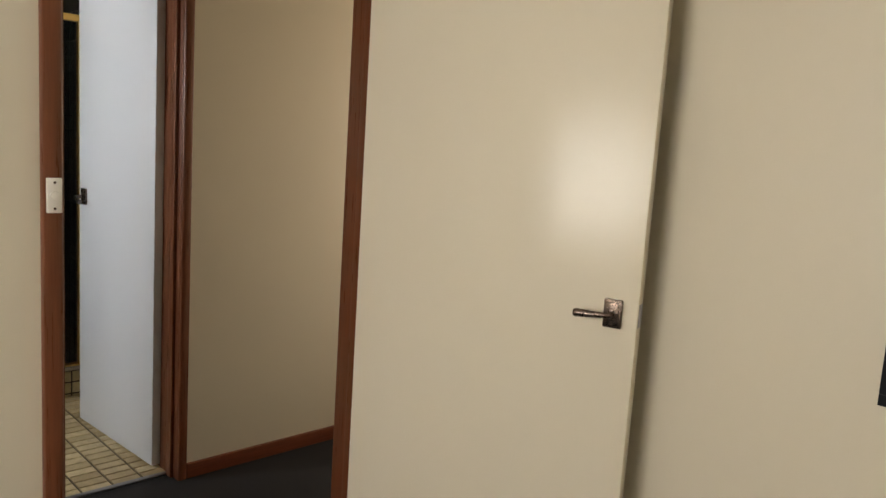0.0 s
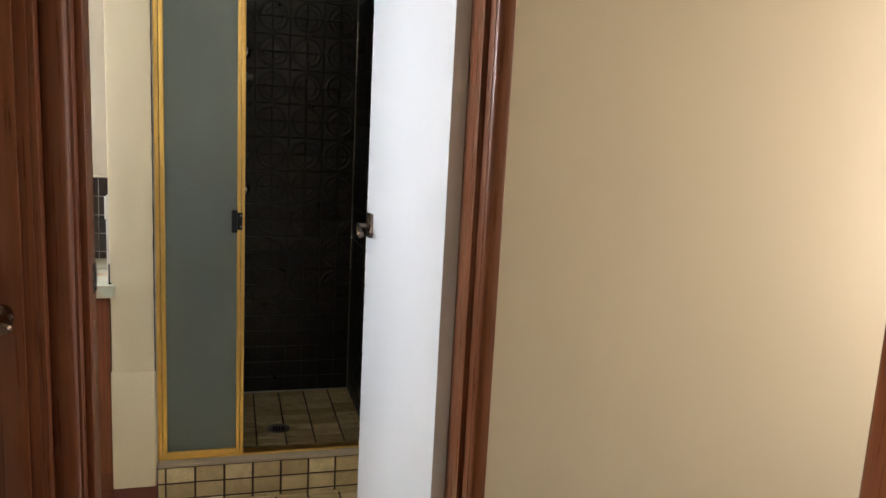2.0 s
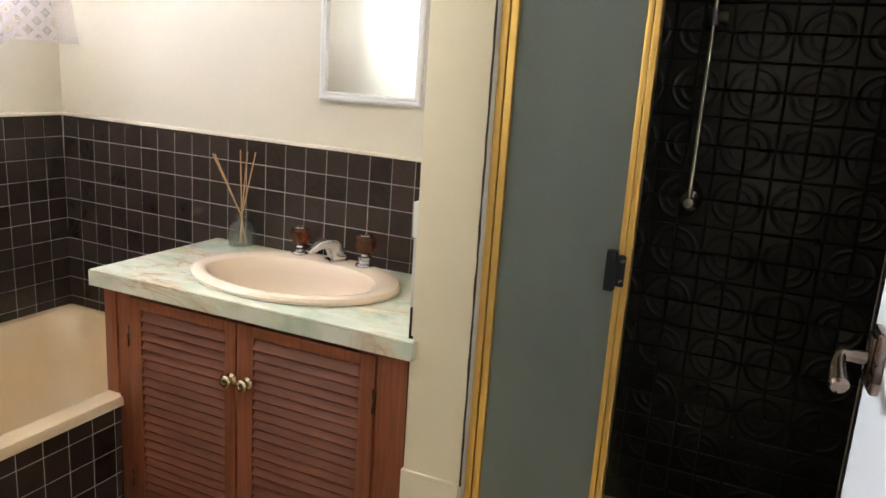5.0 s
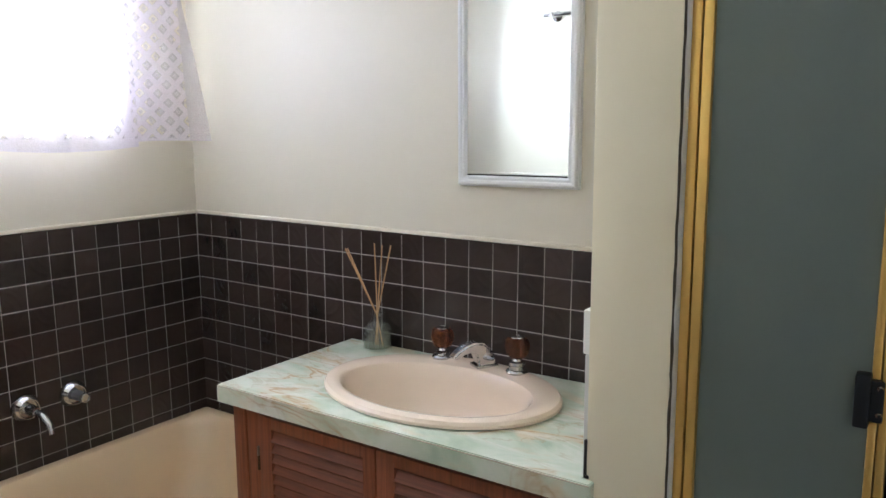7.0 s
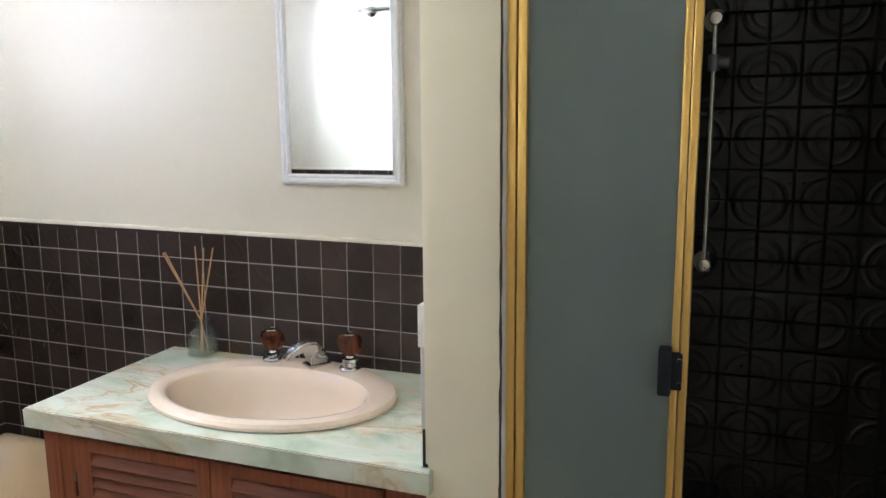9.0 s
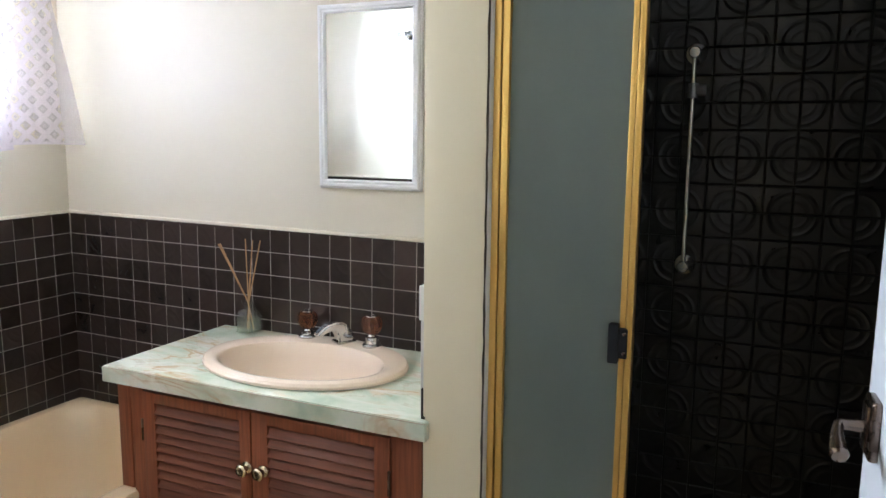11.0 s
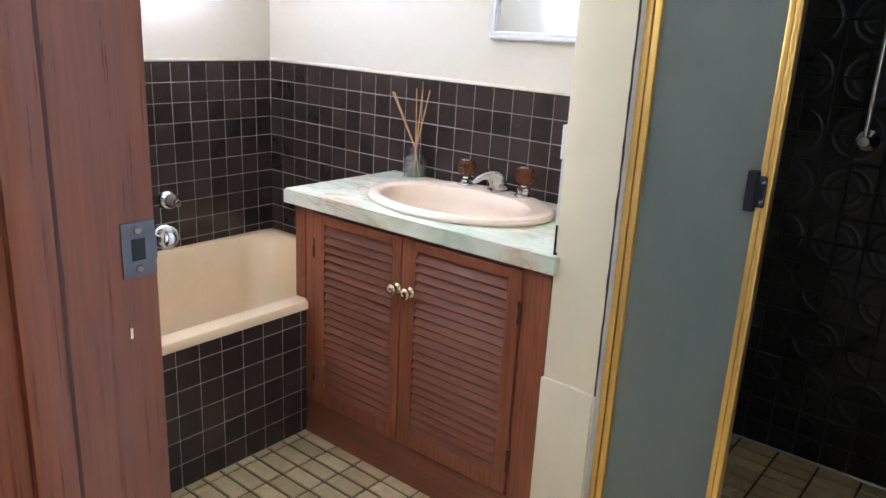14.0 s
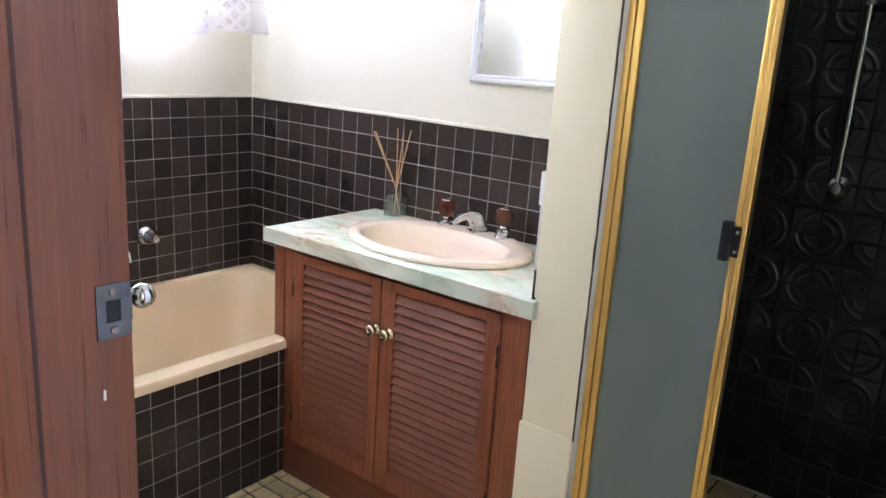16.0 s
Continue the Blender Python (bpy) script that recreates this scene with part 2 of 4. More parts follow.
across, height = sep.outputs[1], sep.outputs[2]
d = m.math("MAXIMUM", lace_cell(m.math("ADD", across, height)), lace_cell(m.math("SUBTRACT", across, height)))
ring = m.remap(m.math("ABSOLUTE", m.math("SUBTRACT", d, 0.20)), 0.06, 0.11, 1.0, 0.0)
core = m.remap(d, 0.06, 0.09, 0.8, 0.0)
ring = m.math("MAXIMUM", ring, core)
ring = m.math("MULTIPLY", ring, m.remap(m.noise(14, (1, 1, 0.2)), 0.40, 0.52, 0.45, 1.0))
ring = m.math("MULTIPLY", ring, m.remap(height, 1.425, 1.435, 0.0, 1.0))
# plain sewn bands between the patterned widths, and the sheer free end
for a, b in ((3.505, 3.542), (3.735, 4.0), (2.94, 2.99)):
    band = m.math("MULTIPLY", m.math("GREATER_THAN", across, a), m.math("LESS_THAN", across, b))
    ring = m.math("MULTIPLY", ring, m.math("SUBTRACT", 1.0, band))
trans = m.node("ShaderNodeBsdfTranslucent", Color=(0.80, 0.74, 0.84, 1))
both = m.node("ShaderNodeMixShader", Fac=0.24)
m.t.links.new(m.b.outputs[0], both.inputs[1])
m.t.links.new(trans.outputs[0], both.inputs[2])
hole = m.node("ShaderNodeBsdfTransparent")
thin = m.node("ShaderNodeMixShader", Fac=m.math("ADD", m.math("ADD", m.math("MULTIPLY", ring, 0.62), m.remap(m.noise(420, detail=1), 0.35, 0.65, 0.12, 0.34)), m.math("MULTIPLY", m.math("GREATER_THAN", across, 3.735), 0.25)))
m.t.links.new(both.outputs[0], thin.inputs[1])
m.t.links.new(hole.outputs[0], thin.inputs[2])
m.t.links.new(thin.outputs[0], m.t.nodes["Material Output"].inputs["Surface"])
M_LACE = m.m

m = Mat("dry_ground", (0.16, 0.14, 0.09), 0.95)
m.color(m.ramp(m.noise(0.8, detail=6), [(0.3, (0.08, 0.09, 0.04)), (0.7, (0.22, 0.19, 0.12))]))
M_GROUND = m.m


# ---- mesh helpers ----
def box(bm, x0, x1, y0, y1, z0, z1, bevel=0.0, seg=2):
    made = bmesh.ops.create_cube(bm, size=1.0, matrix=Matrix.Translation(((x0 + x1) / 2, (y0 + y1) / 2, (z0 + z1) / 2))
                                 @ Matrix.Diagonal((x1 - x0, y1 - y0, z1 - z0, 1)))
    if bevel:
        edges = {e for v in made["verts"] for e in v.link_edges}
        made = bmesh.ops.bevel(bm, geom=list(edges), offset=bevel, segments=seg, affect="EDGES", profile=0.6)
    return made["verts"]


def boxes(*rows, bevel=0.0):
    bm = bmesh.new()
    for r in rows:
        box(bm, *r, bevel=bevel)
    return bm


def one(*row, bevel=0.0, seg=2):
    bm = bmesh.new()
    box(bm, *row, bevel=bevel, seg=seg)
    return bm


def prism(bm, outline, frm, to, frame3):
    """Extrude a closed 2D outline between two distances; frame3 maps (u, v, w) to world."""
    a = [bm.verts.new(frame3(u, v, frm)) for u, v in outline]
    b = [bm.verts.new(frame3(u, v, to)) for u, v in outline]
    n = len(outline)
    for i in range(n):
        bm.faces.new((a[i], a[(i + 1) % n], b[(i + 1) % n], b[i]))
    bm.faces.new(a[::-1])
    bm.faces.new(b)
    bmesh.ops.recalc_face_normals(bm, faces=bm.faces)


def lathe(bm, profile, m=Matrix(), seg=24, sx=1.0, sy=1.0):
    rings = []
    for r, z in profile:
        if r < 1e-5:
            rings.append([bm.verts.new(m @ Vector((0, 0, z)))])
        else:
            rings.append([bm.verts.new(m @ Vector((r * sx * math.cos(2 * math.pi * i / seg), r * sy * math.sin(2 * math.pi * i / seg), z)))
                          for i in range(seg)])
    for p, q in zip(rings, rings[1:]):
        for i in range(seg):
            j = (i + 1) % seg
            if len(p) == 1 and len(q) > 1:
                bm.faces.new((p[0], q[i], q[j]))
            elif len(q) == 1 and len(p) > 1:
                bm.faces.new((p[i], p[j], q[0]))
            elif len(p) > 1:
                bm.faces.new((p[i], p[j], q[j], q[i]))
    for ring, flip in ((rings[0], True), (rings[-1], False)):
        if len(ring) > 1 and profile[0] != profile[-1]:
            bm.faces.new(ring[::-1] if flip else ring)
    bmesh.ops.recalc_face_normals(bm, faces=bm.faces)


def tube(bm, pts, radius, seg=12, flat=1.0):
    """A round bar along points; radius may be a list."""
    pts = [Vector(p) for p in pts]
    rings = []
    up = Vector((0.13, 0.21, 0.97))
    for i, p in enumerate(pts):
        d = (pts[min(i + 1, len(pts) - 1)] - pts[max(i - 1, 0)]).normalized()
        a = d.cross(up).normalized()
        b = d.cross(a).normalized()
        r = radius[i] if isinstance(radius, (list, tuple)) else radius
        rings.append([bm.verts.new(p + a * r * math.cos(2 * math.pi * k / seg) + b * r * flat * math.sin(2 * math.pi * k / seg)) for k in range(seg)])
    for p, q in zip(rings, rings[1:]):
        for k in range(seg):
            bm.faces.new((p[k], p[(k + 1) % seg], q[(k + 1) % seg], q[k]))
    bm.faces.new(rings[0][::-1])
    bm.faces.new(rings[-1])
    bmesh.ops.recalc_face_normals(bm, faces=bm.faces)


def mesh_of(name, bm, mat, smooth=True):
    me = bpy.data.meshes.new(name)
    bm.to_mesh(me)
    bm.free()
    me.materials.append(mat)
    if smooth:
        for p in me.polygons:
            p.use_smooth = True
        me.set_sharp_from_angle(angle=radians(35))
    return me


def solid(name, bm, mat, label="", category="", kind="", group=""):
    return tagged(new(name, mesh_of(name, bm, mat)), label, category, group, kind)


def thing(name, at, label, category, kind="", group=""):
    ob = new(name)
    ob.empty_display_size = 0.05
    ob.matrix_world = pose(*at)
    return tagged(ob, label, category, group, kind)


def part(name, bm, mat, parent, label=""):
    ob = new(name, mesh_of(name, bm, mat))
    ob.parent = parent
    if parent.parent is None:
        ob.matrix_parent_inverse = parent.matrix_basis.inverted()
    return tagged(ob, label)


def structure(name, bm, mat, label="", category=""):
    return solid(name, bm, mat, label, category or name.split("_")[0], "structure")


# ---- plan ----
H = 2.4
BX0, BY1 = -1.89, 3.82      # tile faces of the bathroom's window wall and basin wall
NX0, NX1, NY = -0.22, -0.077, 3.336   # the nib between basin and shower
SX1, SY1, SZ = 0.75, 4.19, 0.09       # the shower's side wall, back wall and floor
DY0, DY1 = 2.07, 2.25       # the wall that holds the bathroom door
DX0, DX1 = -0.088, 0.690      # the bathroom door's clear opening
EY0, EY1 = 1.03, 1.19       # the wall that holds the bedroom door
EX0, EX1 = -0.066, 0.84
DH = 2.04
WY0, WY1, WZ0, WZ1 = 2.58, 3.57, 1.53, 2.10   # bathroom window
VY0, VY1, VZ0, VZ1 = -0.95, 0.45, 1.0, 2.32    # bedroom window
CT0 = 0.829                 # top of the worktop
G = 0.008                   # how far tiles stand in front of their wall

# ---- walls, floors, ceilings ----
structure("ground", one(-60, 60, -60, 60, -0.5, -0.35), M_GROUND, "dry grassy ground outside the house", "ground")
structure("floor_carpet", one(-2.95, 2.5, -2.7, 2.15, -0.1, 0.0), M_CARPET, "dark charcoal carpet over the bedroom and hall floor", "floor")
floor_bath = structure("floor_bathroom", one(-2.0, 0.9, 2.15, 3.36, -0.1, -0.006), M_GROUTF, "beige mosaic tiled bathroom floor with brown grout", "floor")
floor_shower = structure("floor_shower", one(NX1, SX1 + 0.05, 3.36, SY1 + 0.05, -0.1, SZ - 0.006), M_GROUTF, "beige mosaic tiled shower floor", "floor")
structure("ceiling_house", boxes((-3.1, 2.6, -2.8, 2.1, H, H + 0.12), (-2.05, 2.6, 2.1, 4.5, H, H + 0.12)), M_CEIL, "plain white ceiling over the rooms", "ceiling")


def holed(axis, a0, a1, b0, b1, h0, h1, hz0, hz1, z1=H):
    """A wall from b0 to b1 thick along the other axis, running a0 to a1, with one opening."""
    rows = [(a0, h0, 0, z1), (h1, a1, 0, z1), (h0, h1, hz1, z1)]
    if hz0 > 0:
        rows.append((h0, h1, 0, hz0))
    bm = bmesh.new()
    for p, q, z0, z2 in rows:
        if axis == "x":
            box(bm, p, q, b0, b1, z0, z2)
        else:
            box(bm, b0, b1, p, q, z0, z2)
    return bm


structure("wall_bedroom_door", holed("x", -2.95, 2.5, EY0, EY1, EX0 - 0.02, EX1 + 0.02, 0, DH + 0.02), M_WALL, "cream painted wall with the bedroom doorway", "wall")
wall_door = structure("wall_bathroom_door", holed("x", -2.05, 2.5, DY0, DY1, DX0 - 0.02, DX1 + 0.02, 0, DH + 0.02), M_WALLB, "cream painted wall with the bathroom doorway", "wall")
wall_left = structure("wall_window", holed("y", DY1, BY1 + 0.14, BX0 - G - 0.15, BX0 - G, WY0, WY1, WZ0, WZ1), M_WALLB, "cream painted bathroom wall with a window", "wall")
wall_back = structure("wall_basin", one(BX0 - G, NX0, BY1 + G, BY1 + 0.14, 0, H), M_WALLB, "cream painted wall behind the basin", "wall")
structure("wall_nib", one(NX0, NX1, NY, 4.4, 0, H, bevel=0.004), M_NIB, "cream painted nib wall between vanity and shower", "wall")
wall_sback = structure("wall_shower_back", one(NX1, SX1 + 0.15, SY1 + G, 4.4, 0, H), M_GROUTD, "black tiled shower back wall", "wall")
wall_sright = structure("wall_shower_side", one(SX1 + G, SX1 + 0.15, 3.33, SY1 + G, 0, H), M_GROUTD, "black tiled shower side wall", "wall")
structure("wall_bathroom_side", one(SX1 + 0.05, SX1 + 0.15, DY1, 3.33, 0, H), M_WALL, "cream painted wall behind the open bathroom door", "wall")
structure("wall_hall_end", holed("y", EY1, DY0, 2.4, 2.5, 1.26, 2.0, 0.75, 2.2), M_WALL, "cream painted wall at the end of the hall", "wall")
structure("wall_hall_left", boxes((-0.29, -0.15, 1.19, 1.23, 0, H), (-0.29, -0.15, 2.03, 2.07, 0, H), (-0.29, -0.15, 1.23, 2.03, DH + 0.02, H)), M_WALL, "cream painted wall over the side doorway", "wall")
structure("wall_bedroom_side", one(1.13, 1.25, -2.7, EY0, 0, H), M_WALL, "cream painted bedroom side wall", "wall")
structure("wall_bedroom_window", holed("y", -2.7, EY0, -2.95, -2.8, VY0, VY1, VZ0, VZ1), M_WALL, "cream painted bedroom wall with a window", "wall")
structure("wall_bedroom_back", one(-2.8, 1.13, -2.7, -2.6, 0, H), M_WALL, "cream painted bedroom back wall", "wall")
structure("wall_side_room", boxes((-0.9, -0.8, 1.19, 2.07, 0, H)), M_WALL, "plain wall of the room behind the side door", "wall")

# lower, slightly prouder part of the nib, its red base strip and the cracked seal beside the shower frame
structure("trim_nib_boxing", one(NX0 - 0.003, NX1 - 0.002, NY - 0.007, NY + 0.1, 0.07, 0.513, bevel=0.003), M_NIB, "cream boxed lower part of the nib wall", "trim")
bm = bmesh.new()
last = None
for k in range(81):
    z = 0.51 + (1.99 - 0.51) * k / 80
    x = -0.0768 + 0.0012 * noise.noise((0.0, 3.1, z * 23)) + 0.0006 * noise.noise((7.0, 1.0, z * 90))
    w = 0.0018 + 0.0013 * noise.noise((2.0, 5.0, z * 17))
    row = [bm.verts.new((x - w, NY - 0.0012, z)), bm.verts.new((x + w, NY - 0.0012, z)), bm.verts.new((x + w, NY + 0.006, z)), bm.verts.new((x - w, NY + 0.006, z))]
    if last:
        for i in range(4):
            bm.faces.new((last[i], last[(i + 1) % 4], row[(i + 1) % 4], row[i]))
    last = row
bmesh.ops.recalc_face_normals(bm, faces=bm.faces)
structure("trim_nib_crack", bm, M_GROUTF, "dark crack in the seal beside the shower frame", "trim")
structure("trim_nib_gap", boxes((NX0 - 0.0035, NX0 + 0.0012, NY - 0.0016, NY + 0.004, CT0, 0.90), (NX0 - 0.0035, NX0 + 0.006, NY - 0.0018, NY + 0.004, CT0, CT0 + 0.006)), M_GROUTD, "dark open gap between worktop and nib wall", "trim")
structure("baseboard_nib", one(NX0 - 0.002, NX1 + 0.012, NY - 0.006, NY + 0.05, 0.0, 0.07, bevel=0.002), M_RED, "dull red painted base strip under the nib", "baseboard")

# ---- door frames ----
ARCH = [(0.0, 0.0), (0.0, 0.009), (0.0015, 0.014), (0.005, 0.018), (0.010, 0.020), (0.039, 0.020), (0.043, 0.018), (0.045, 0.014), (0.045, 0.0)]


ARCH_SLIM = [(0.0, 0.0), (0.0, 0.008), (0.002, 0.013), (0.006, 0.016), (0.010, 0.017), (0.033, 0.017), (0.0355, 0.0155), (0.037, 0.012), (0.037, 0.0)]


def architrave(x_in, side, y_face, out, top, outline):
    """Upright moulding beside an opening: side -1/1 away from the opening, out -1/1 out of the wall."""
    bm = bmesh.new()
    prism(bm, outline, 0.0, top, lambda u, v, w: (x_in + side * u, y_face + out * v, w))
    return bm


def head_arch(x0, x1, z, y_face, out):
    bm = bmesh.new()
    prism(bm, ARCH, x0 - 0.045, x1 + 0.045, lambda u, v, w: (w, y_face + out * v, z + u))
    return bm


def door_frame(name, x0, x1, y0, y1, stop0, stop1, label, faces, outline, reveal):
    fr = thing(name, ((x0 + x1) / 2, y0, 0), label, "door frame", "structure")
    part("lining", one(x0 - 0.02, x0, y0 - 0.002, y1 + 0.002, 0, DH, bevel=0.002), M_WOOD, fr)
    part("lining", one(x1, x1 + 0.02, y0 - 0.002, y1 + 0.002, 0, DH, bevel=0.002), M_WOOD, fr)
    part("head", one(x0 - 0.02, x1 + 0.02, y0 - 0.002, y1 + 0.002, DH, DH + 0.02), M_WOODX, fr)
    part("door_stop", one(x0 - 0.002, x0 + 0.013, stop0, stop1, 0, DH - 0.001, bevel=0.003), M_WOOD, fr)
    part("door_stop", one(x1 - 0.013, x1 + 0.002, stop0, stop1, 0, DH - 0.001, bevel=0.003), M_WOOD, fr)
    for out, y in faces:
        for side, x, shape in ((-1, x0 - 0.005, ARCH), (1, x1 + reveal, outline)):
            part("architrave", architrave(x, side, y, out, DH + 0.005, shape), M_WOOD, fr)
        part("architrave", head_arch(x0 - 0.005, x1 + 0.005, DH + 0.005, y, out), M_WOODX, fr)
    return fr


frame_bath = door_frame("door_frame_1", DX0, DX1, DY0, DY1, 2.102, 2.1435, "red-brown varnished timber bathroom door frame", ((-1, DY0),), ARCH_SLIM, 0.0015)
frame_bed = door_frame("door_frame_2", EX0, EX1, EY0, EY1, 1.075, 1.12, "red-brown varnished timber bedroom door frame", ((-1, EY0), (1, EY1)), ARCH, 0.005)


M_LATCH = metal("blued_steel", (0.13, 0.13, 0.14), 0.42)


def strike_plate(parent, x, y, z):
    bm = bmesh.new()
    box(bm, x - 0.001, x + 0.002, y - 0.018, y + 0.020, z + 0.012, z + 0.030, 0.0008)
    box(bm, x - 0.001, x + 0.002, y - 0.018, y + 0.020, z - 0.030, z - 0.012, 0.0008)
    box(bm, x - 0.001, x + 0.002, y - 0.018, y - 0.008, z - 0.013, z + 0.013)
    box(bm, x - 0.001, x + 0.002, y + 0.008, y + 0.021, z - 0.013, z + 0.013)
    plate = part("strike_plate", bm, M_LATCH, parent, "dull steel latch plate")
    part("latch_hole", one(x - 0.001, x + 0.0006, y - 0.009, y + 0.011, z - 0.015, z + 0.015), M_BLACK, plate)
    for dz in (-0.021, 0.021):
        bm = bmesh.new()
        lathe(bm, [(0.0, 0.0), (0.0045, 0.0), (0.004, 0.0014), (0.0, 0.0016)], Matrix.Translation((x + 0.002, y, z + dz)) @ pose(0, 0, 0, 0, 90, 0), 10)
        part("screw", bm, M_BRONZE, plate)


# dark strip on the lining imitates the shadow gap along the stop
part("joint", one(DX0 - 0.001, DX0 + 0.0012, 2.1455, 2.152, 0, DH - 0.002), M_REDD, frame_bath, "dark strip laid on for the shadow gap beside the door stop")
strike_plate(frame_bath, DX0, 2.231, 1.09)
bm = bmesh.new()
box(bm, DX0 - 0.0005, DX0 + 0.0008, 2.2165, 2.2195, 0.992, 1.004, 0.0004, 1)
part("paint_fleck", bm, M_WHITE, frame_bath, "small white paint fleck")
strike_plate(frame_bed, EX0, 1.052, 1.06)

# side door off the hall: lining, stop, closed cream leaf with a bronze lever
side = thing("door_frame_3", (-0.22, 2.0, 0), "red-brown varnished frame of the side door", "door frame", "structure")
part("lining", one(-0.29, -0.146, 2.012, 2.03, 0, DH, bevel=0.002), M_WOOD, side)
part("lining", one(-0.29, -0.146, 1.23, 1.248, 0, DH, bevel=0.002), M_WOOD, side)
part("head", one(-0.29, -0.146, 1.23, 2.03, DH, DH + 0.02), M_WOOD, side)
part("door_stop", one(-0.205, -0.165, 2.0, 2.014, 0, DH - 0.001, bevel=0.003), M_WOOD, side)
part("architrave", one(-0.152, -0.134, 2.016, 2.048, 0, DH + 0.04, bevel=0.004), M_WOOD, side)


def lever_handle(parent, m, flip=1, reach=0.085, droop=0.004, tall=0.037, deep=0.010):
    """Rosette and lever on a face whose outward normal is local +y; the lever runs along local x."""
    bm = bmesh.new()
    box(bm, -0.024, 0.024, -0.001, deep, -tall, tall, 0.005, 3)
    box(bm, -0.016, 0.016, deep - 0.002, deep + 0.004, 0.008 - tall, tall - 0.008, 0.003, 2)
    bm.transform(m)
    handle = part("door_handle", bm, M_BRONZE, parent, "aged bronze lever handle")
    bm = bmesh.new()
    line = [(0, 0.008, 0), (0, 0.030, 0), (0, 0.040, 0)]
    sizes = [0.0095, 0.0075, 0.0078]
    for k in range(1, 13):
        f = k / 12
        line.append((flip * reach * f, 0.042 + 0.004 * math.sin(min(1, f * 2) * math.pi / 2), -droop * f))
        sizes.append((0.0064 + 0.0050 * f ** 1.5 + 0.0008 * (k % 2)) if k < 12 else 0.009)
    tube(bm, line, sizes, 12)
    bm.transform(m)
    part("lever", bm, M_BRONZE, handle)


def door_leaf(name, hinge, far, width, mat, label, handle_z, reach, droop, pin=-0.043, tall=0.037, deep=0.010):
    """A flush leaf from its hinge towards far; the seen face lies on that line, the thickness behind it."""
    hx, hy = hinge
    d = (Vector((*far, 0)) - Vector((*hinge, 0))).normalized()
    turn = math.degrees(math.atan2(d.y, d.x))
    m = pose(hx, hy, 0, 0, 0, turn)
    bm = one(0, width, -0.038, 0.0, 0.012, DH - 0.004, bevel=0.002)
    bm.transform(m)
    leaf = structure(name, bm, mat, label, "door")
    for z in (0.22, 1.0, 1.8):
        bm = bmesh.new()
        lathe(bm, [(0.006, -0.045), (0.006, 0.045)], m @ pose(-0.003, pin, z), 10)
        part("hinge", bm, M_STEEL, leaf)
    x = width - 0.062
    lever_handle(leaf, m @ pose(x, 0.0, handle_z), -1, reach, droop, tall, deep)
    lever_handle(leaf, m @ pose(x, -0.038, handle_z, 0, 0, 180), 1, reach, droop, tall, deep)
    bm = one(width - 0.001, width + 0.002, -0.031, -0.007, handle_z - 0.03, handle_z + 0.03)
    bm.transform(m)
    part("latch_plate", bm, M_STEEL, leaf)
    return leaf


# the leaf's seen face is local +y: for the bathroom door that is its -x side
door_leaf("door_1", (0.654, 2.232), (0.602, 2.960), 0.73, M_DOORW, "white gloss flush door standing open into the bathroom", 1.110, 0.052, 0.024, tall=0.038, deep=0.011)
bm = one(-0.278, -0.24, 1.25, 2.009, 0.012, DH - 0.004, bevel=0.002)
side_leaf = structure("door_3", bm, M_DOOR, "closed cream flush door off the hall", "door")
lever_handle(side_leaf, pose(-0.24, 1.945, 1.10, 0, 0, -90) @ Matrix.Diagonal((1, 1.5, 1, 1)), 1, 0.06, 0.02)
door_leaf("door_2", (0.802, 1.019), (1.022, 0.236), 0.863, M_DOOR, "cream gloss flush bedroom door standing wide open", 1.06, 0.088, 0.004, -0.019)

# ---- hall ----
structure("baseboard_hall", one(DX1 + 0.040, 2.4, DY0 - 0.016, DY0 + 0.002, 0.0, 0.064, bevel=0.004), M_WOODX, "red-brown varnished timber skirting along the hall", "baseboard")
structure("threshold", one(DX0, DX1, 2.14, 2.165, 0.0, 0.006, bevel=0.002), M_STEEL, "metal strip between carpet and bathroom tiles", "trim")

# ---- light switch on the bedroom architrave ----
SWX, SWZ = -0.0935, 1.286
sw = thing("light_switch", (SWX, EY0 - 0.02, SWZ), "white plastic rocker light switch on the timber architrave", "switch")
part("plate", one(SWX - 0.016, SWX + 0.016, EY0 - 0.028, EY0 - 0.014, SWZ - 0.039, SWZ + 0.039, bevel=0.003), M_WHITE, sw)
bm = bmesh.new()
lathe(bm, [(0.0, 0.006), (0.009, 0.005), (0.0105, 0.0), (0.0, 0.0)], pose(SWX, EY0 - 0.0275, SWZ, 90, 0, 0), 18, 1.15, 0.9)
part("rocker", bm, M_WHITE, sw)
for dz in (-0.029, 0.029):
    bm = bmesh.new()
    lathe(bm, [(0.0, 0.0016), (0.0026, 0.0012), (0.003, 0.0)], pose(SWX, EY0 - 0.0278, SWZ + dz, 90, 0, 0), 10)
    part("screw", bm, M_BRONZE, sw)


# ---- dark framed panel on the bedroom side wall ----
pf = thing("picture_frame", (1.13, -0.75, 1.3), "dark narrow framed panel on the bedroom side wall", "picture frame")
for row in ((-1.10, -0.342, 0.968, 0.993), (-1.10, -0.342, 1.60, 1.625), (-0.367, -0.342, 0.993, 1.60), (-1.10, -1.075, 0.993, 1.60)):
    part("frame", one(1.105, 1.131, *row, bevel=0.003), M_BLACK, pf)
part("panel", one(1.122, 1.130, -1.08, -0.362, 0.99, 1.605), M_STEEL, pf)


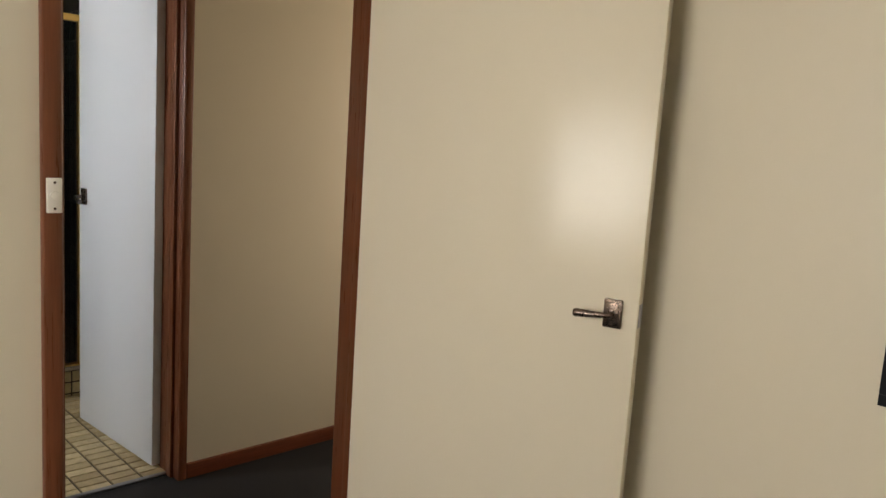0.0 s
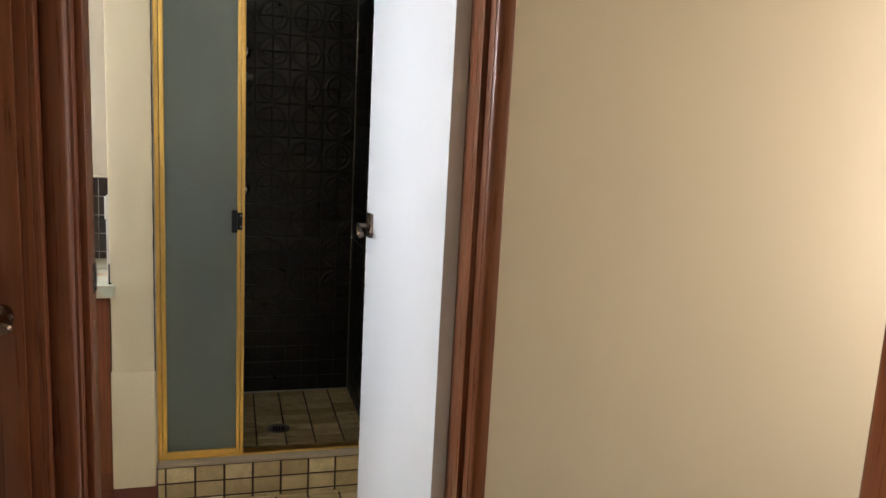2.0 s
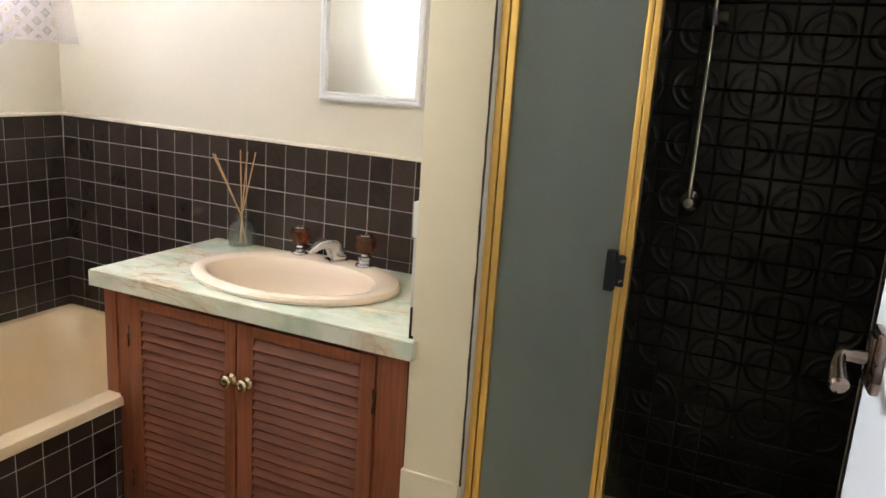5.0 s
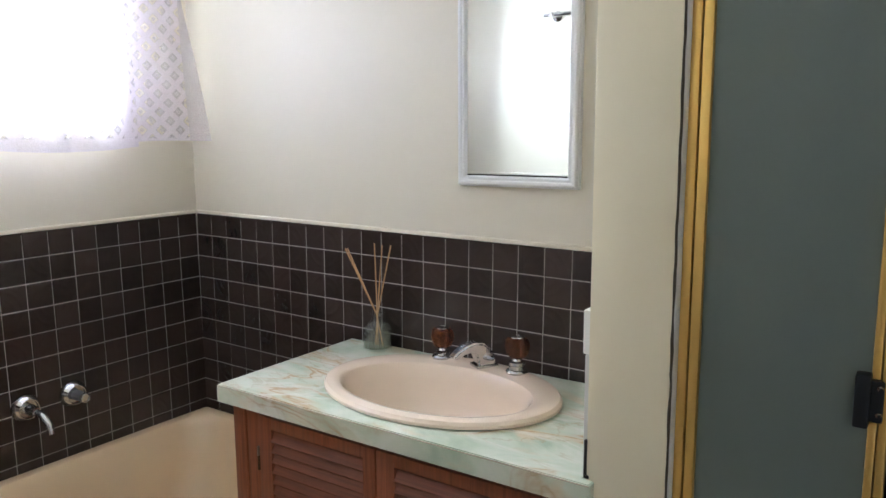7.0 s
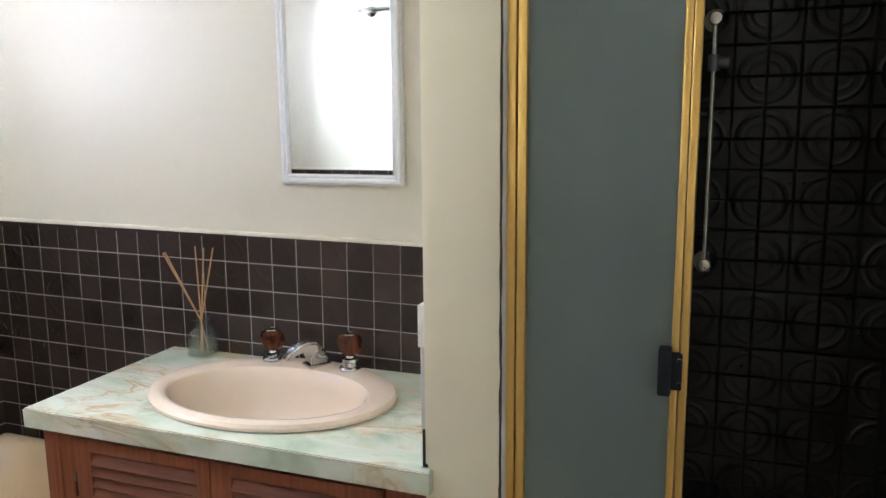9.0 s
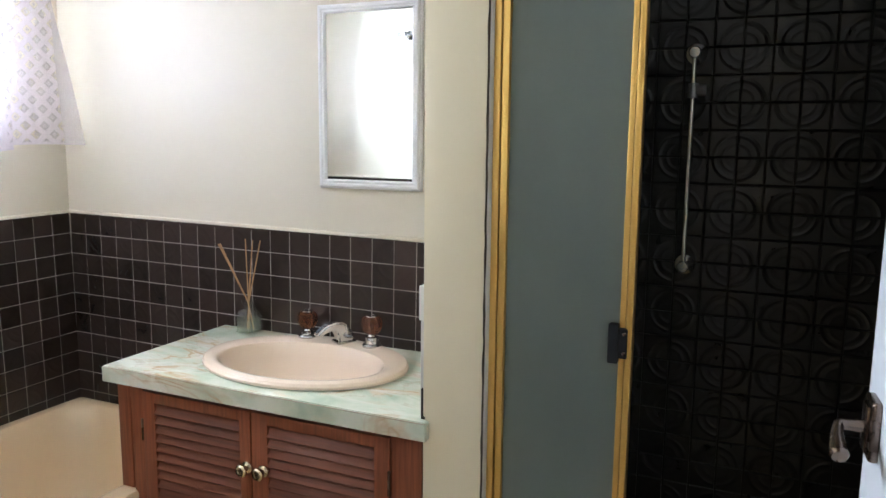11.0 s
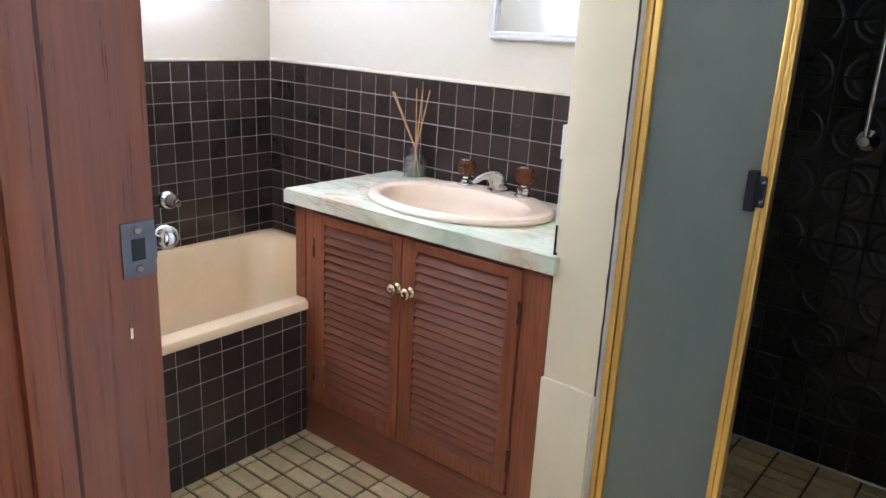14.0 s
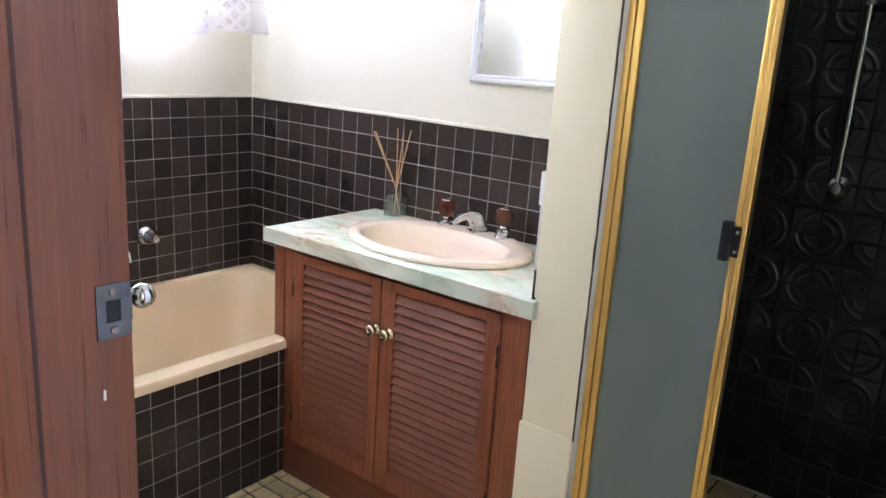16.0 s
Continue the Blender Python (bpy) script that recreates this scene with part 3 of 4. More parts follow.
# ---- windows ----
def window(name, x0, x1, y0, y1, z0, z1, label, sash):
    w = thing(name, ((x0 + x1) / 2, (y0 + y1) / 2, z0), label, "window", "structure")
    f = 0.045
    for r in ((y0, y1, z0, z0 + f), (y0, y1, z1 - f, z1), (y0, y0 + f, z0 + f, z1 - f), (y1 - f, y1, z0 + f, z1 - f)):
        part("window_frame", one(x0, x1, *r, bevel=0.004), M_ALU, w)
    mid = (y0 + y1) / 2
    part("mullion", one(x0, x1, mid - 0.02, mid + 0.02, z0 + f, z1 - f, bevel=0.003), M_ALU, w)
    for a, b in ((y0 + f, mid - 0.02), (mid + 0.02, y1 - f)):
        pane = part("pane", one((x0 + x1) / 2 - 0.002, (x0 + x1) / 2 + 0.002, a, b, z0 + f, z1 - f), M_PANE, w)
        pane.visible_shadow = False
    return w


window("window_1", BX0 - 0.13, BX0 - 0.07, WY0, WY1, WZ0, WZ1, "white framed bathroom window with obscure glass", 2)
structure("window_sill", one(BX0 - 0.13, BX0 + 0.008, WY0 - 0.02, WY1 + 0.02, WZ0 - 0.022, WZ0 - 0.002, bevel=0.004), M_ALU, "white painted bathroom window sill", "sill")
window("window_2", -2.91, -2.85, VY0, VY1, VZ0, VZ1, "white framed bedroom window", 2)


def curtain():
    th = thing("lace_curtain", (BX0 + 0.06, 3.1, 1.41), "white lace curtain with rows of open diamonds at the bathroom window", "curtain")
    # two widths of lace that overlap; the last one hangs free and flares towards the corner of the room
    for y0, y1, bot, gap, free in ((2.33, 2.985, 1.40, 0.062, 0), (2.94, 3.56, 1.398, 0.072, 0), (3.50, 3.775, 1.412, 0.050, 1)):
        bm = bmesh.new()
        ny, nz, top = int((y1 - y0) * 150), 18, 2.2
        grid = []
        for i in range(ny + 1):
            col = []
            f = i / ny
            for k in range(nz + 1):
                g = k / nz
                y = y0 + (y1 - y0) * f
                flare = free * max(0.0, f - 0.55) / 0.45
                fold = math.sin(y * 33 + 0.8 * math.sin(y * 6)) * (0.006 + 0.007 * g) + math.sin(y * 13 + 1) * 0.005
                x = BX0 + gap + fold * (1 - 0.6 * flare) + 0.02 * g + flare * 0.055 * g + 0.003 * math.sin(g * 9 + y * 20)
                z = top + (bot - top) * g + 0.008 * math.sin(y * 9) * g
                col.append(bm.verts.new((x, y + flare * 0.115 * (g - 0.70) + 0.004 * math.sin(g * 7 + y * 11), z)))
            grid.append(col)
        for i in range(ny):
            for k in range(nz):
                bm.faces.new((grid[i][k], grid[i + 1][k], grid[i + 1][k + 1], grid[i][k + 1]))
        part("cloth", bm, M_LACE, th)
    bm = bmesh.new()
    tube(bm, [(BX0 + 0.045, 2.30, 2.205), (BX0 + 0.045, 3.80, 2.205)], 0.006)
    part("rod", bm, M_ALU, th)
    for y in (2.32, 3.79):
        part("bracket", one(BX0 - G, BX0 + 0.05, y - 0.006, y + 0.006, 2.198, 2.212), M_ALU, th)


curtain()

# ---- bath ----
TZ, TX1, TYF = 0.47, -1.10, 2.215
VF = 3.338      # face of the vanity


def rounded_rect(x0, x1, y0, y1, r, seg=8):
    pts = []
    for cx, cy, a0 in ((x1 - r, y1 - r, 0), (x0 + r, y1 - r, 90), (x0 + r, y0 + r, 180), (x1 - r, y0 + r, 270)):
        for i in range(seg + 1):
            a = radians(a0 + 90 * i / seg)
            pts.append((cx + r * math.cos(a), cy + r * math.sin(a)))
    return pts


def bathtub():
    tub = thing("bathtub", (-1.5, 3.0, 0), "beige enamel built-in bathtub with a rounded rim", "bathtub")
    bm = bmesh.new()
    rows = [(-1.888, TX1, TYF, BY1 - 0.002, 0.012, TZ - 0.026), (-1.888, TX1, TYF, BY1 - 0.002, 0.012, TZ - 0.008),
            (-1.884, TX1 - 0.005, TYF + 0.004, BY1 - 0.006, 0.014, TZ), (-1.872, TX1 - 0.05, TYF + 0.05, BY1 - 0.03, 0.06, TZ + 0.006),
            (-1.85, TX1 - 0.068, TYF + 0.075, BY1 - 0.045, 0.10, TZ), (-1.838, TX1 - 0.080, TYF + 0.09, BY1 - 0.055, 0.12, TZ - 0.02),
            (-1.815, TX1 - 0.105, TYF + 0.14, BY1 - 0.09, 0.13, TZ - 0.16), (-1.785, TX1 - 0.135, TYF + 0.22, BY1 - 0.13, 0.14, TZ - 0.30),
            (-1.74, TX1 - 0.18, TYF + 0.28, BY1 - 0.18, 0.13, TZ - 0.355), (-1.62, TX1 - 0.30, TYF + 0.5, BY1 - 0.4, 0.1, TZ - 0.37)]
    rings = [[bm.verts.new((x, y, z)) for x, y in rounded_rect(x0, x1, y0, y1, r)] for x0, x1, y0, y1, r, z in rows]
    for p, q in zip(rings, rings[1:]):
        n = len(p)
        for i in range(n):
            bm.faces.new((p[i], p[(i + 1) % n], q[(i + 1) % n], q[i]))
    bm.faces.new(rings[-1])
    bmesh.ops.recalc_face_normals(bm, faces=bm.faces)
    part("shell", bm, M_TUB, tub)
    bm = bmesh.new()
    lathe(bm, [(0.0, 0.004), (0.024, 0.003), (0.027, 0.0)], pose(-1.49, 3.45, TZ - 0.369), 20)
    part("drain", bm, M_CHROME, tub)
    return tub


bathtub()
apron = structure("wall_bath_apron", one(-1.20, TX1 - 0.0168, TYF, VF + 0.01, 0, TZ - 0.03), M_GROUT, "dark brown tiled bath front", "wall")


def bath_tap(name, y, z, long, label):
    tap = thing(name, (BX0, y, z), label, "tap")
    m = pose(BX0, y, z, 0, 90, 0)
    bm = bmesh.new()
    lathe(bm, [(0.041, 0.0), (0.042, 0.003), (0.040, 0.010), (0.034, 0.020), (0.029, 0.026), (0.027, 0.026), (0.025, 0.020), (0.0, 0.018)], m, 32)
    part("flange", bm, M_CHROME, tap)
    bm = bmesh.new()
    lathe(bm, [(0.016, 0.016), (0.016, 0.040), (0.0125, 0.046), (0.0125, 0.066), (0.0, 0.067)], m, 8 if not long else 18)
    part("stem", bm, M_CHROME if long else M_STEEL, tap)
    if long:
        bm = bmesh.new()
        tube(bm, [(BX0 + 0.05, y, z), (BX0 + 0.085, y + 0.004, z - 0.006), (BX0 + 0.115, y + 0.008, z - 0.03), (BX0 + 0.12, y + 0.008, z - 0.055)],
             [0.011, 0.011, 0.0105, 0.010])
        part("spout", bm, M_CHROME, tap)
    else:
        bm = bmesh.new()
        lathe(bm, [(0.0, 0.064), (0.0145, 0.064), (0.0145, 0.074), (0.0115, 0.076), (0.0105, 0.072), (0.0, 0.072)], m, 16)
        part("spindle", bm, M_CHROME, tap)


bath_tap("bath_spout", 3.190, 0.660, True, "chrome bath spout on the dark tiled wall")
bath_tap("bath_tap", 3.332, 0.661, False, "chrome bath tap body with its handle missing")
bath_tap("bath_tap", 2.965, 0.661, False, "chrome bath tap body with its handle missing")

# ---- vanity ----
vanity = thing("vanity_cabinet", (-0.69, 3.56, 0), "red-brown timber vanity cabinet with two louvred doors", "cabinet")
VX0, VX1 = -1.155, NX0 - 0.003
VT = 0.783
part("plinth", one(-1.112, VX1, VF, VF + 0.02, 0.0, 0.128, bevel=0.002), M_CABX, vanity)
part("post", one(VX0, -1.112, VF - 0.004, VF + 0.02, TZ + 0.008, VT, bevel=0.002), M_CAB, vanity)
part("post", one(-1.112, -1.064, VF, VF + 0.02, 0.1285, VT, bevel=0.002), M_CAB, vanity)
part("post", one(-0.302, VX1, VF, VF + 0.02, 0.1285, VT, bevel=0.002), M_CAB, vanity)
part("top_rail", one(-1.064, -0.302, VF + 0.002, VF + 0.02, VT - 0.012, VT), M_CABX, vanity)
part("side_panel", one(VX0, VX0 + 0.012, VF + 0.02, BY1 - 0.01, TZ + 0.008, VT), M_CAB, vanity)
part("back_panel", one(TX1 + 0.02, VX1, BY1 - 0.022, BY1 - 0.012, 0.0, VT), M_CAB, vanity)
part("base_board", one(TX1 + 0.02, VX1, VF + 0.02, BY1 - 0.022, 0.11, 0.126), M_CAB, vanity)


def louvre_door(x0, x1, l0, l1, knob_x, hinge_x):
    z0, z1 = 0.134, VT - 0.014
    y0, y1 = VF - 0.008, VF + 0.014
    door = part("door", boxes((x0, l0, y0, y1, z0, z1), (l1, x1, y0, y1, z0, z1), (l0, l1, y0, y1, 0.74, z1), (l0, l1, y0, y1, z0, 0.184), bevel=0.002), M_CAB, vanity)
    n = 21
    for i in range(n):
        z = 0.188 + (i + 0.5) * (0.738 - 0.188) / n
        bm = bmesh.new()
        box(bm, l0 - 0.004, l1 + 0.004, -0.003, 0.003, -0.0195, 0.0195, 0.0015, 1)
        bm.transform(pose(0, VF + 0.003, z, -30 + random.uniform(-1.2, 1.2), 0, 0))
        part("slat", bm, M_CABX, door)
    # black sheet put behind the slats for the shade inside the cabinet
    part("slat_gap_shade", one(l0 - 0.004, l1 + 0.004, VF + 0.016, VF + 0.019, 0.18, 0.74), M_BLACK, door)
    bm = bmesh.new()
    lathe(bm, [(0.0, 0.0), (0.015, 0.0), (0.0155, 0.003), (0.008, 0.008), (0.007, 0.014), (0.0115, 0.019), (0.0165, 0.023), (0.0165, 0.027),
               (0.012, 0.031), (0.007, 0.0315), (0.006, 0.0295), (0.0, 0.029)], pose(knob_x, y0, 0.619, 90, 0, 0), 24)
    part("knob", bm, M_BRASS, door, "pale brass round knob")
    for z in (0.24, 0.66):
        bm = bmesh.new()
        lathe(bm, [(0.0035, -0.03), (0.0035, 0.03)], pose(hinge_x, y0 - 0.001, z), 8)
        part("hinge", bm, M_BRONZE, door)


louvre_door(-1.0625, -0.701, -1.019, -0.735, -0.712, -1.0635)
louvre_door(-0.697, -0.3035, -0.648, -0.343, -0.661, -0.3025)

# worktop with the hole for the basin
CT, CB, CF = 0.829, 0.785, 3.312
BCX, BCY = -0.70, 3.573


def worktop():
    bm = bmesh.new()
    outer = [(-1.184, CF), (-0.203, CF), (-0.203, NY - 0.003), (NX0 - 0.003, NY - 0.003), (NX0 - 0.003, BY1 - 0.004), (-1.184, BY1 - 0.004)]
    hole = [(BCX + 0.278 * math.cos(a), BCY + 0.192 * math.sin(a)) for a in np.linspace(0, 2 * math.pi, 49)[:-1]]
    loops = {}
    for z in (CT, CB):
        edges = []
        for kind, pts in (("o", outer), ("h", hole)):
            vs = [bm.verts.new((x, y, z)) for x, y in pts]
            loops[kind, z] = vs
            edges += [bm.edges.new((vs[i], vs[(i + 1) % len(vs)])) for i in range(len(vs))]
        bmesh.ops.triangle_fill(bm, edges=edges, use_beauty=True)
    for kind in "oh":
        a, b = loops[kind, CT], loops[kind, CB]
        for i in range(len(a)):
            j = (i + 1) % len(a)
            bm.faces.new((a[i], a[j], b[j], b[i]))
    bmesh.ops.recalc_face_normals(bm, faces=bm.faces)
    top_edges = [e for e in bm.edges if all(abs(v.co.z - CT) < 1e-5 for v in e.verts) and all(v in loops["o", CT] for v in e.verts) and e.calc_face_angle(0) > 1]
    bmesh.ops.bevel(bm, geom=top_edges, offset=0.0025, segments=2, affect="EDGES")
    th = thing("worktop", (-0.69, 3.56, CB), "pale green marbled laminate worktop on the vanity cabinet", "worktop")
    part("slab", bm, M_LAMINATE, th)
    part("edge_joint", one(-1.1835, -0.2035, CF - 0.0016, CF + 0.0006, CT - 0.0034, CT - 0.0022), M_MORTAR, th, "thin brown joint line along the front edge")
    part("edge_strip", one(-1.1835, -0.2035, CF - 0.0012, CF + 0.001, CB + 0.0005, CT - 0.003), M_LAMINATE, th)


worktop()


def basin():
    th = thing("basin", (BCX, BCY, CT), "oval pink-beige porcelain drop-in basin in the worktop", "basin")
    bm = bmesh.new()
    rows = [(0.272, 0.196, 0.0, 0.0), (0.281, 0.205, 0.0, 0.003), (0.281, 0.205, 0.0, 0.010), (0.276, 0.200, 0.0, 0.017), (0.262, 0.187, 0.0, 0.021),
            (0.240, 0.166, -0.012, 0.019), (0.229, 0.153, -0.022, 0.015), (0.222, 0.146, -0.024, 0.004), (0.212, 0.138, -0.024, -0.025), (0.190, 0.120, -0.022, -0.075),
            (0.15, 0.095, -0.018, -0.115), (0.09, 0.06, -0.012, -0.133), (0.024, 0.024, -0.01, -0.140)]
    seg = 72
    rings = [[bm.verts.new((BCX + 1.09 * a * math.cos(2 * math.pi * i / seg), BCY + dy + 1.09 * b * math.sin(2 * math.pi * i / seg), CT + z)) for i in range(seg)] for a, b, dy, z in rows]
    for p, q in zip(rings, rings[1:]):
        for i in range(seg):
            bm.faces.new((p[i], p[(i + 1) % seg], q[(i + 1) % seg], q[i]))
    bmesh.ops.recalc_face_normals(bm, faces=bm.faces)
    part("bowl", bm, M_BASIN, th)
    bm = bmesh.new()
    lathe(bm, [(0.0, -0.002), (0.014, -0.001), (0.024, 0.002), (0.026, 0.0)], pose(BCX, BCY - 0.01, CT - 0.139), 20)
    part("waste", bm, M_CHROME, th)


basin()
DECK = CT + 0.02


def basin_tap(x, y, tall):
    tap = thing("basin_tap", (x, y, DECK), "chrome basin tap with a faceted amber acrylic handle", "tap", group="basin taps")
    bm = bmesh.new()
    lathe(bm, [(0.0, 0.0), (0.0285, 0.0), (0.0285, 0.004), (0.025, 0.008), (0.0205, 0.010), (0.0195, 0.013 + tall * 0.6), (0.0215, 0.014 + tall * 0.7), (0.0205, 0.018 + tall), (0.013, 0.021 + tall), (0.010, 0.028 + tall), (0.0, 0.028 + tall)], pose(x, y, DECK - 0.001), 22)
    part("body", bm, M_CHROME, tap)
    bm = bmesh.new()
    prof = [(0.0, 0.0), (0.017, 0.0), (0.0245, 0.006), (0.0300, 0.019), (0.0315, 0.031), (0.0300, 0.042), (0.025, 0.050), (0.020, 0.053), (0.0, 0.053)]
    m = pose(x, y, DECK + 0.027 + tall)
    rings = []
    for r, z in prof:
        rings.append([bm.verts.new(m @ Vector(((r * (1.0 if k % 2 else 0.80)) * math.cos(math.pi * k / 8), (r * (1.0 if k % 2 else 0.80)) * math.sin(math.pi * k / 8), z))) for k in range(16)])
    for p, q in zip(rings, rings[1:]):
        for k in range(16):
            bm.faces.new((p[k], p[(k + 1) % 16], q[(k + 1) % 16], q[k]))
    bmesh.ops.remove_doubles(bm, verts=bm.verts, dist=1e-5)
    bmesh.ops.recalc_face_normals(bm, faces=bm.faces)
    for p in part("handle", bm, M_AMBER, tap, "faceted amber acrylic handle").data.polygons:
        p.use_smooth = False
    bm = bmesh.new()
    lathe(bm, [(0.0, 0.001), (0.009, 0.001), (0.012, 0.003), (0.0175, 0.0025), (0.0185, 0.0)], pose(x, y, DECK + 0.079 + tall), 16)
    part("cap", bm, M_CHROME, tap)
    bm = bmesh.new()
    lathe(bm, [(0.0, 0.002), (0.0085, 0.002), (0.0075, 0.030), (0.010, 0.046), (0.0, 0.047)], pose(x, y, DECK + 0.027 + tall), 12)
    part("core", bm, M_BRONZE, tap, "dark spindle inside the handle")


basin_tap(-0.810, 3.752, 0.0)
basin_tap(-0.582, 3.746, 0.010)

spout = thing("basin_spout", (-0.684, 3.75, DECK), "low curved chrome basin spout", "spout")
SPOUT = pose(-0.680, 3.752, DECK, 0, 0, -122)
ARC = [(-0.022, 0.0), (-0.0235, 0.016), (-0.019, 0.034), (-0.008, 0.048), (0.010, 0.062), (0.034, 0.065), (0.058, 0.059), (0.080, 0.046), (0.094, 0.033), (0.093, 0.026),
       (0.080, 0.026), (0.062, 0.036), (0.046, 0.040), (0.034, 0.035), (0.027, 0.020), (0.025, 0.0)]
bm = bmesh.new()
prism(bm, ARC, -0.019, 0.019, lambda u, v, w: SPOUT @ Vector((u, w * (1.0 - 2.2 * max(0.0, u)), v)))
bmesh.ops.bevel(bm, geom=[e for e in bm.edges if e.calc_face_angle(0) > 1.2], offset=0.005, segments=3, affect="EDGES")
part("arch", bm, M_CHROME, spout)
bm = bmesh.new()
box(bm, -0.029, 0.031, -0.024, 0.024, -0.002, 0.005, 0.002)
bm.transform(SPOUT)
part("base", bm, M_CHROME, spout)

# reed diffuser
bx, by = -1.050, 3.774
diff = thing("reed_diffuser", (bx, by, CT), "small clear glass reed diffuser bottle with five pale reeds", "diffuser")
bm = bmesh.new()
lathe(bm, [(0.0, 0.0), (0.037, 0.0), (0.041, 0.004), (0.041, 0.050), (0.0385, 0.063), (0.029, 0.075), (0.0175, 0.081), (0.0165, 0.096), (0.024, 0.099), (0.024, 0.106),
           (0.0135, 0.106), (0.0135, 0.082), (0.026, 0.073), (0.0355, 0.062), (0.0385, 0.049), (0.0385, 0.006), (0.0, 0.005)], pose(bx, by, CT), 28)
part("bottle", bm, M_GLASS, diff)
bm = bmesh.new()
lathe(bm, [(0.0, 0.0055), (0.038, 0.0065), (0.038, 0.046), (0.0, 0.046)], pose(bx, by, CT), 28)
part("oil", bm, M_LIQUID, diff)
for tx, ty, h in ((-0.114, 0.008, 0.280), (-0.097, -0.020, 0.284), (-0.012, 0.008, 0.302), (0.032, -0.012, 0.302), (0.045, 0.010, 0.300)):
    k = 0.09 / (h - 0.10)
    bm = bmesh.new()
    tube(bm, [(bx - tx * k * 0.35, by - ty * k * 0.35, CT + 0.010), (bx + tx * 0.03, by + ty * 0.03, CT + 0.102), (bx + tx, by + ty, CT + h)], 0.0021, 6)
    part("reed", bm, M_REED, diff)

# ---- mirror ----
MX0, MX1, MZ0, MZ1 = -0.794, -0.460, 1.306, 1.835
mir = thing("mirror_cabinet", ((MX0 + MX1) / 2, BY1, MZ0), "wall mirror in a moulded white aluminium frame", "mirror")
MY = BY1 + G
part("back", one(MX0 - 0.003, MX1 + 0.003, MY - 0.014, MY + 0.001, MZ0 - 0.004, MZ1 + 0.003, bevel=0.002), M_ALU, mir)
FR = [(0.0, 0.012), (0.0, 0.022), (0.004, 0.026), (0.010, 0.026), (0.013, 0.023), (0.019, 0.024), (0.023, 0.020), (0.025, 0.012)]


def mirror_side(x0, z0, x1, z1):
    """One mitred side of the frame; runs counter-clockwise with the glass on its left."""
    a, b = Vector((x0, 0, z0)), Vector((x1, 0, z1))
    d = (b - a).normalized()
    inw = Vector((-d.z, 0, d.x))
    bm = bmesh.new()
    p = [bm.verts.new(a + inw * u + d * u + Vector((0, MY - v, 0))) for u, v in FR]
    q = [bm.verts.new(b + inw * u - d * u + Vector((0, MY - v, 0))) for u, v in FR]
    for i in range(len(FR)):
        j = (i + 1) % len(FR)
        bm.faces.new((p[i], p[j], q[j], q[i]))
    bmesh.ops.recalc_face_normals(bm, faces=bm.faces)
    part("frame", bm, M_ALU, mir)


for seg in ((MX0, MZ0, MX1, MZ0), (MX1, MZ0, MX1, MZ1), (MX1, MZ1, MX0, MZ1), (MX0, MZ1, MX0, MZ0)):
    mirror_side(*seg)
part("mirror", one(MX0 + 0.02, MX1 - 0.02, MY - 0.0165, MY - 0.0145, MZ0 + 0.02, MZ1 - 0.02), M_MIRROR, mir)

# ---- power point on the nib ----
gpo = thing("power_point", (NX0, 3.37, 1.054), "white plastic power point on the side of the nib", "power point")
part("plate", one(NX0 - 0.013, NX0 + 0.001, 3.340, 3.415, 1.054, 1.133, bevel=0.003), M_WHITE, gpo)
part("rocker", one(NX0 - 0.017, NX0 - 0.012, 3.372, 3.384, 1.085, 1.105, bevel=0.002), M_WHITE, gpo)
part("conduit_cover", one(NX0 - 0.009, NX0 + 0.001, 3.342, 3.37, CT, 1.053, bevel=0.002), M_SEAL, gpo)

# ---- shower ----
hob = structure("trim_shower_hob", one(NX1 + 0.004, SX1 + 0.05, NY - 0.012, 3.42, 0, 0.142), M_GROUTF, "beige mosaic tiled shower hob", "hob")
structure("trim_hob_cap", one(NX1 + 0.006, SX1 + 0.004, NY - 0.018, 3.42, 0.142, 0.154, bevel=0.004), M_MORTAR, "worn pale mortar edge on top of the hob", "trim")
screen = thing("shower_screen", (0.07, NY + 0.02, 0.15), "gold framed shower screen with a frosted glass panel", "shower screen")
Y0, Y1 = NY + 0.022, NY + 0.056
STOP = 1.958
part("jamb", one(-0.0735, -0.058, Y0, Y1, 0.154, STOP + 0.03, bevel=0.003), M_GOLD, screen)
part("jamb", one(-0.0565, -0.0405, Y0 + 0.003, Y1, 0.154, STOP, bevel=0.003), M_GOLD, screen)
part("seal", one(-0.0775, -0.0735, NY + 0.002, NY + 0.05, 0.154, STOP + 0.03, bevel=0.002), M_SEAL, screen)
part("stile", one(0.2035, 0.216, Y0 + 0.004, Y1, 0.16, STOP, bevel=0.004), M_GOLD, screen)
part("stile", one(0.2170, 0.2305, Y0 - 0.002, Y1 - 0.004, 0.16, STOP, bevel=0.005, seg=3), M_GOLD, screen)
part("bottom_rail", one(-0.0565, 0.2160, Y0 + 0.005, Y1 - 0.002, 0.158, 0.182, bevel=0.002), M_GOLD, screen)
part("sill", one(-0.0735, SX1, Y0 + 0.001, Y1 + 0.012, 0.154, 0.163, bevel=0.002), M_GOLD, screen)
part("top_rail", one(-0.0735, SX1, Y0 - 0.002, Y1 + 0.01, STOP, STOP + 0.034, bevel=0.003), M_GOLD, screen)
part("jamb", one(SX1 - 0.022, SX1 - 0.001, Y0, Y1, 0.16, STOP, bevel=0.003), M_GOLD, screen)
part("glass_panel", one(-0.045, 0.207, Y0 + 0.014, Y0 + 0.020, 0.178, STOP - 0.002), M_FROST, screen)
bm = bmesh.new()
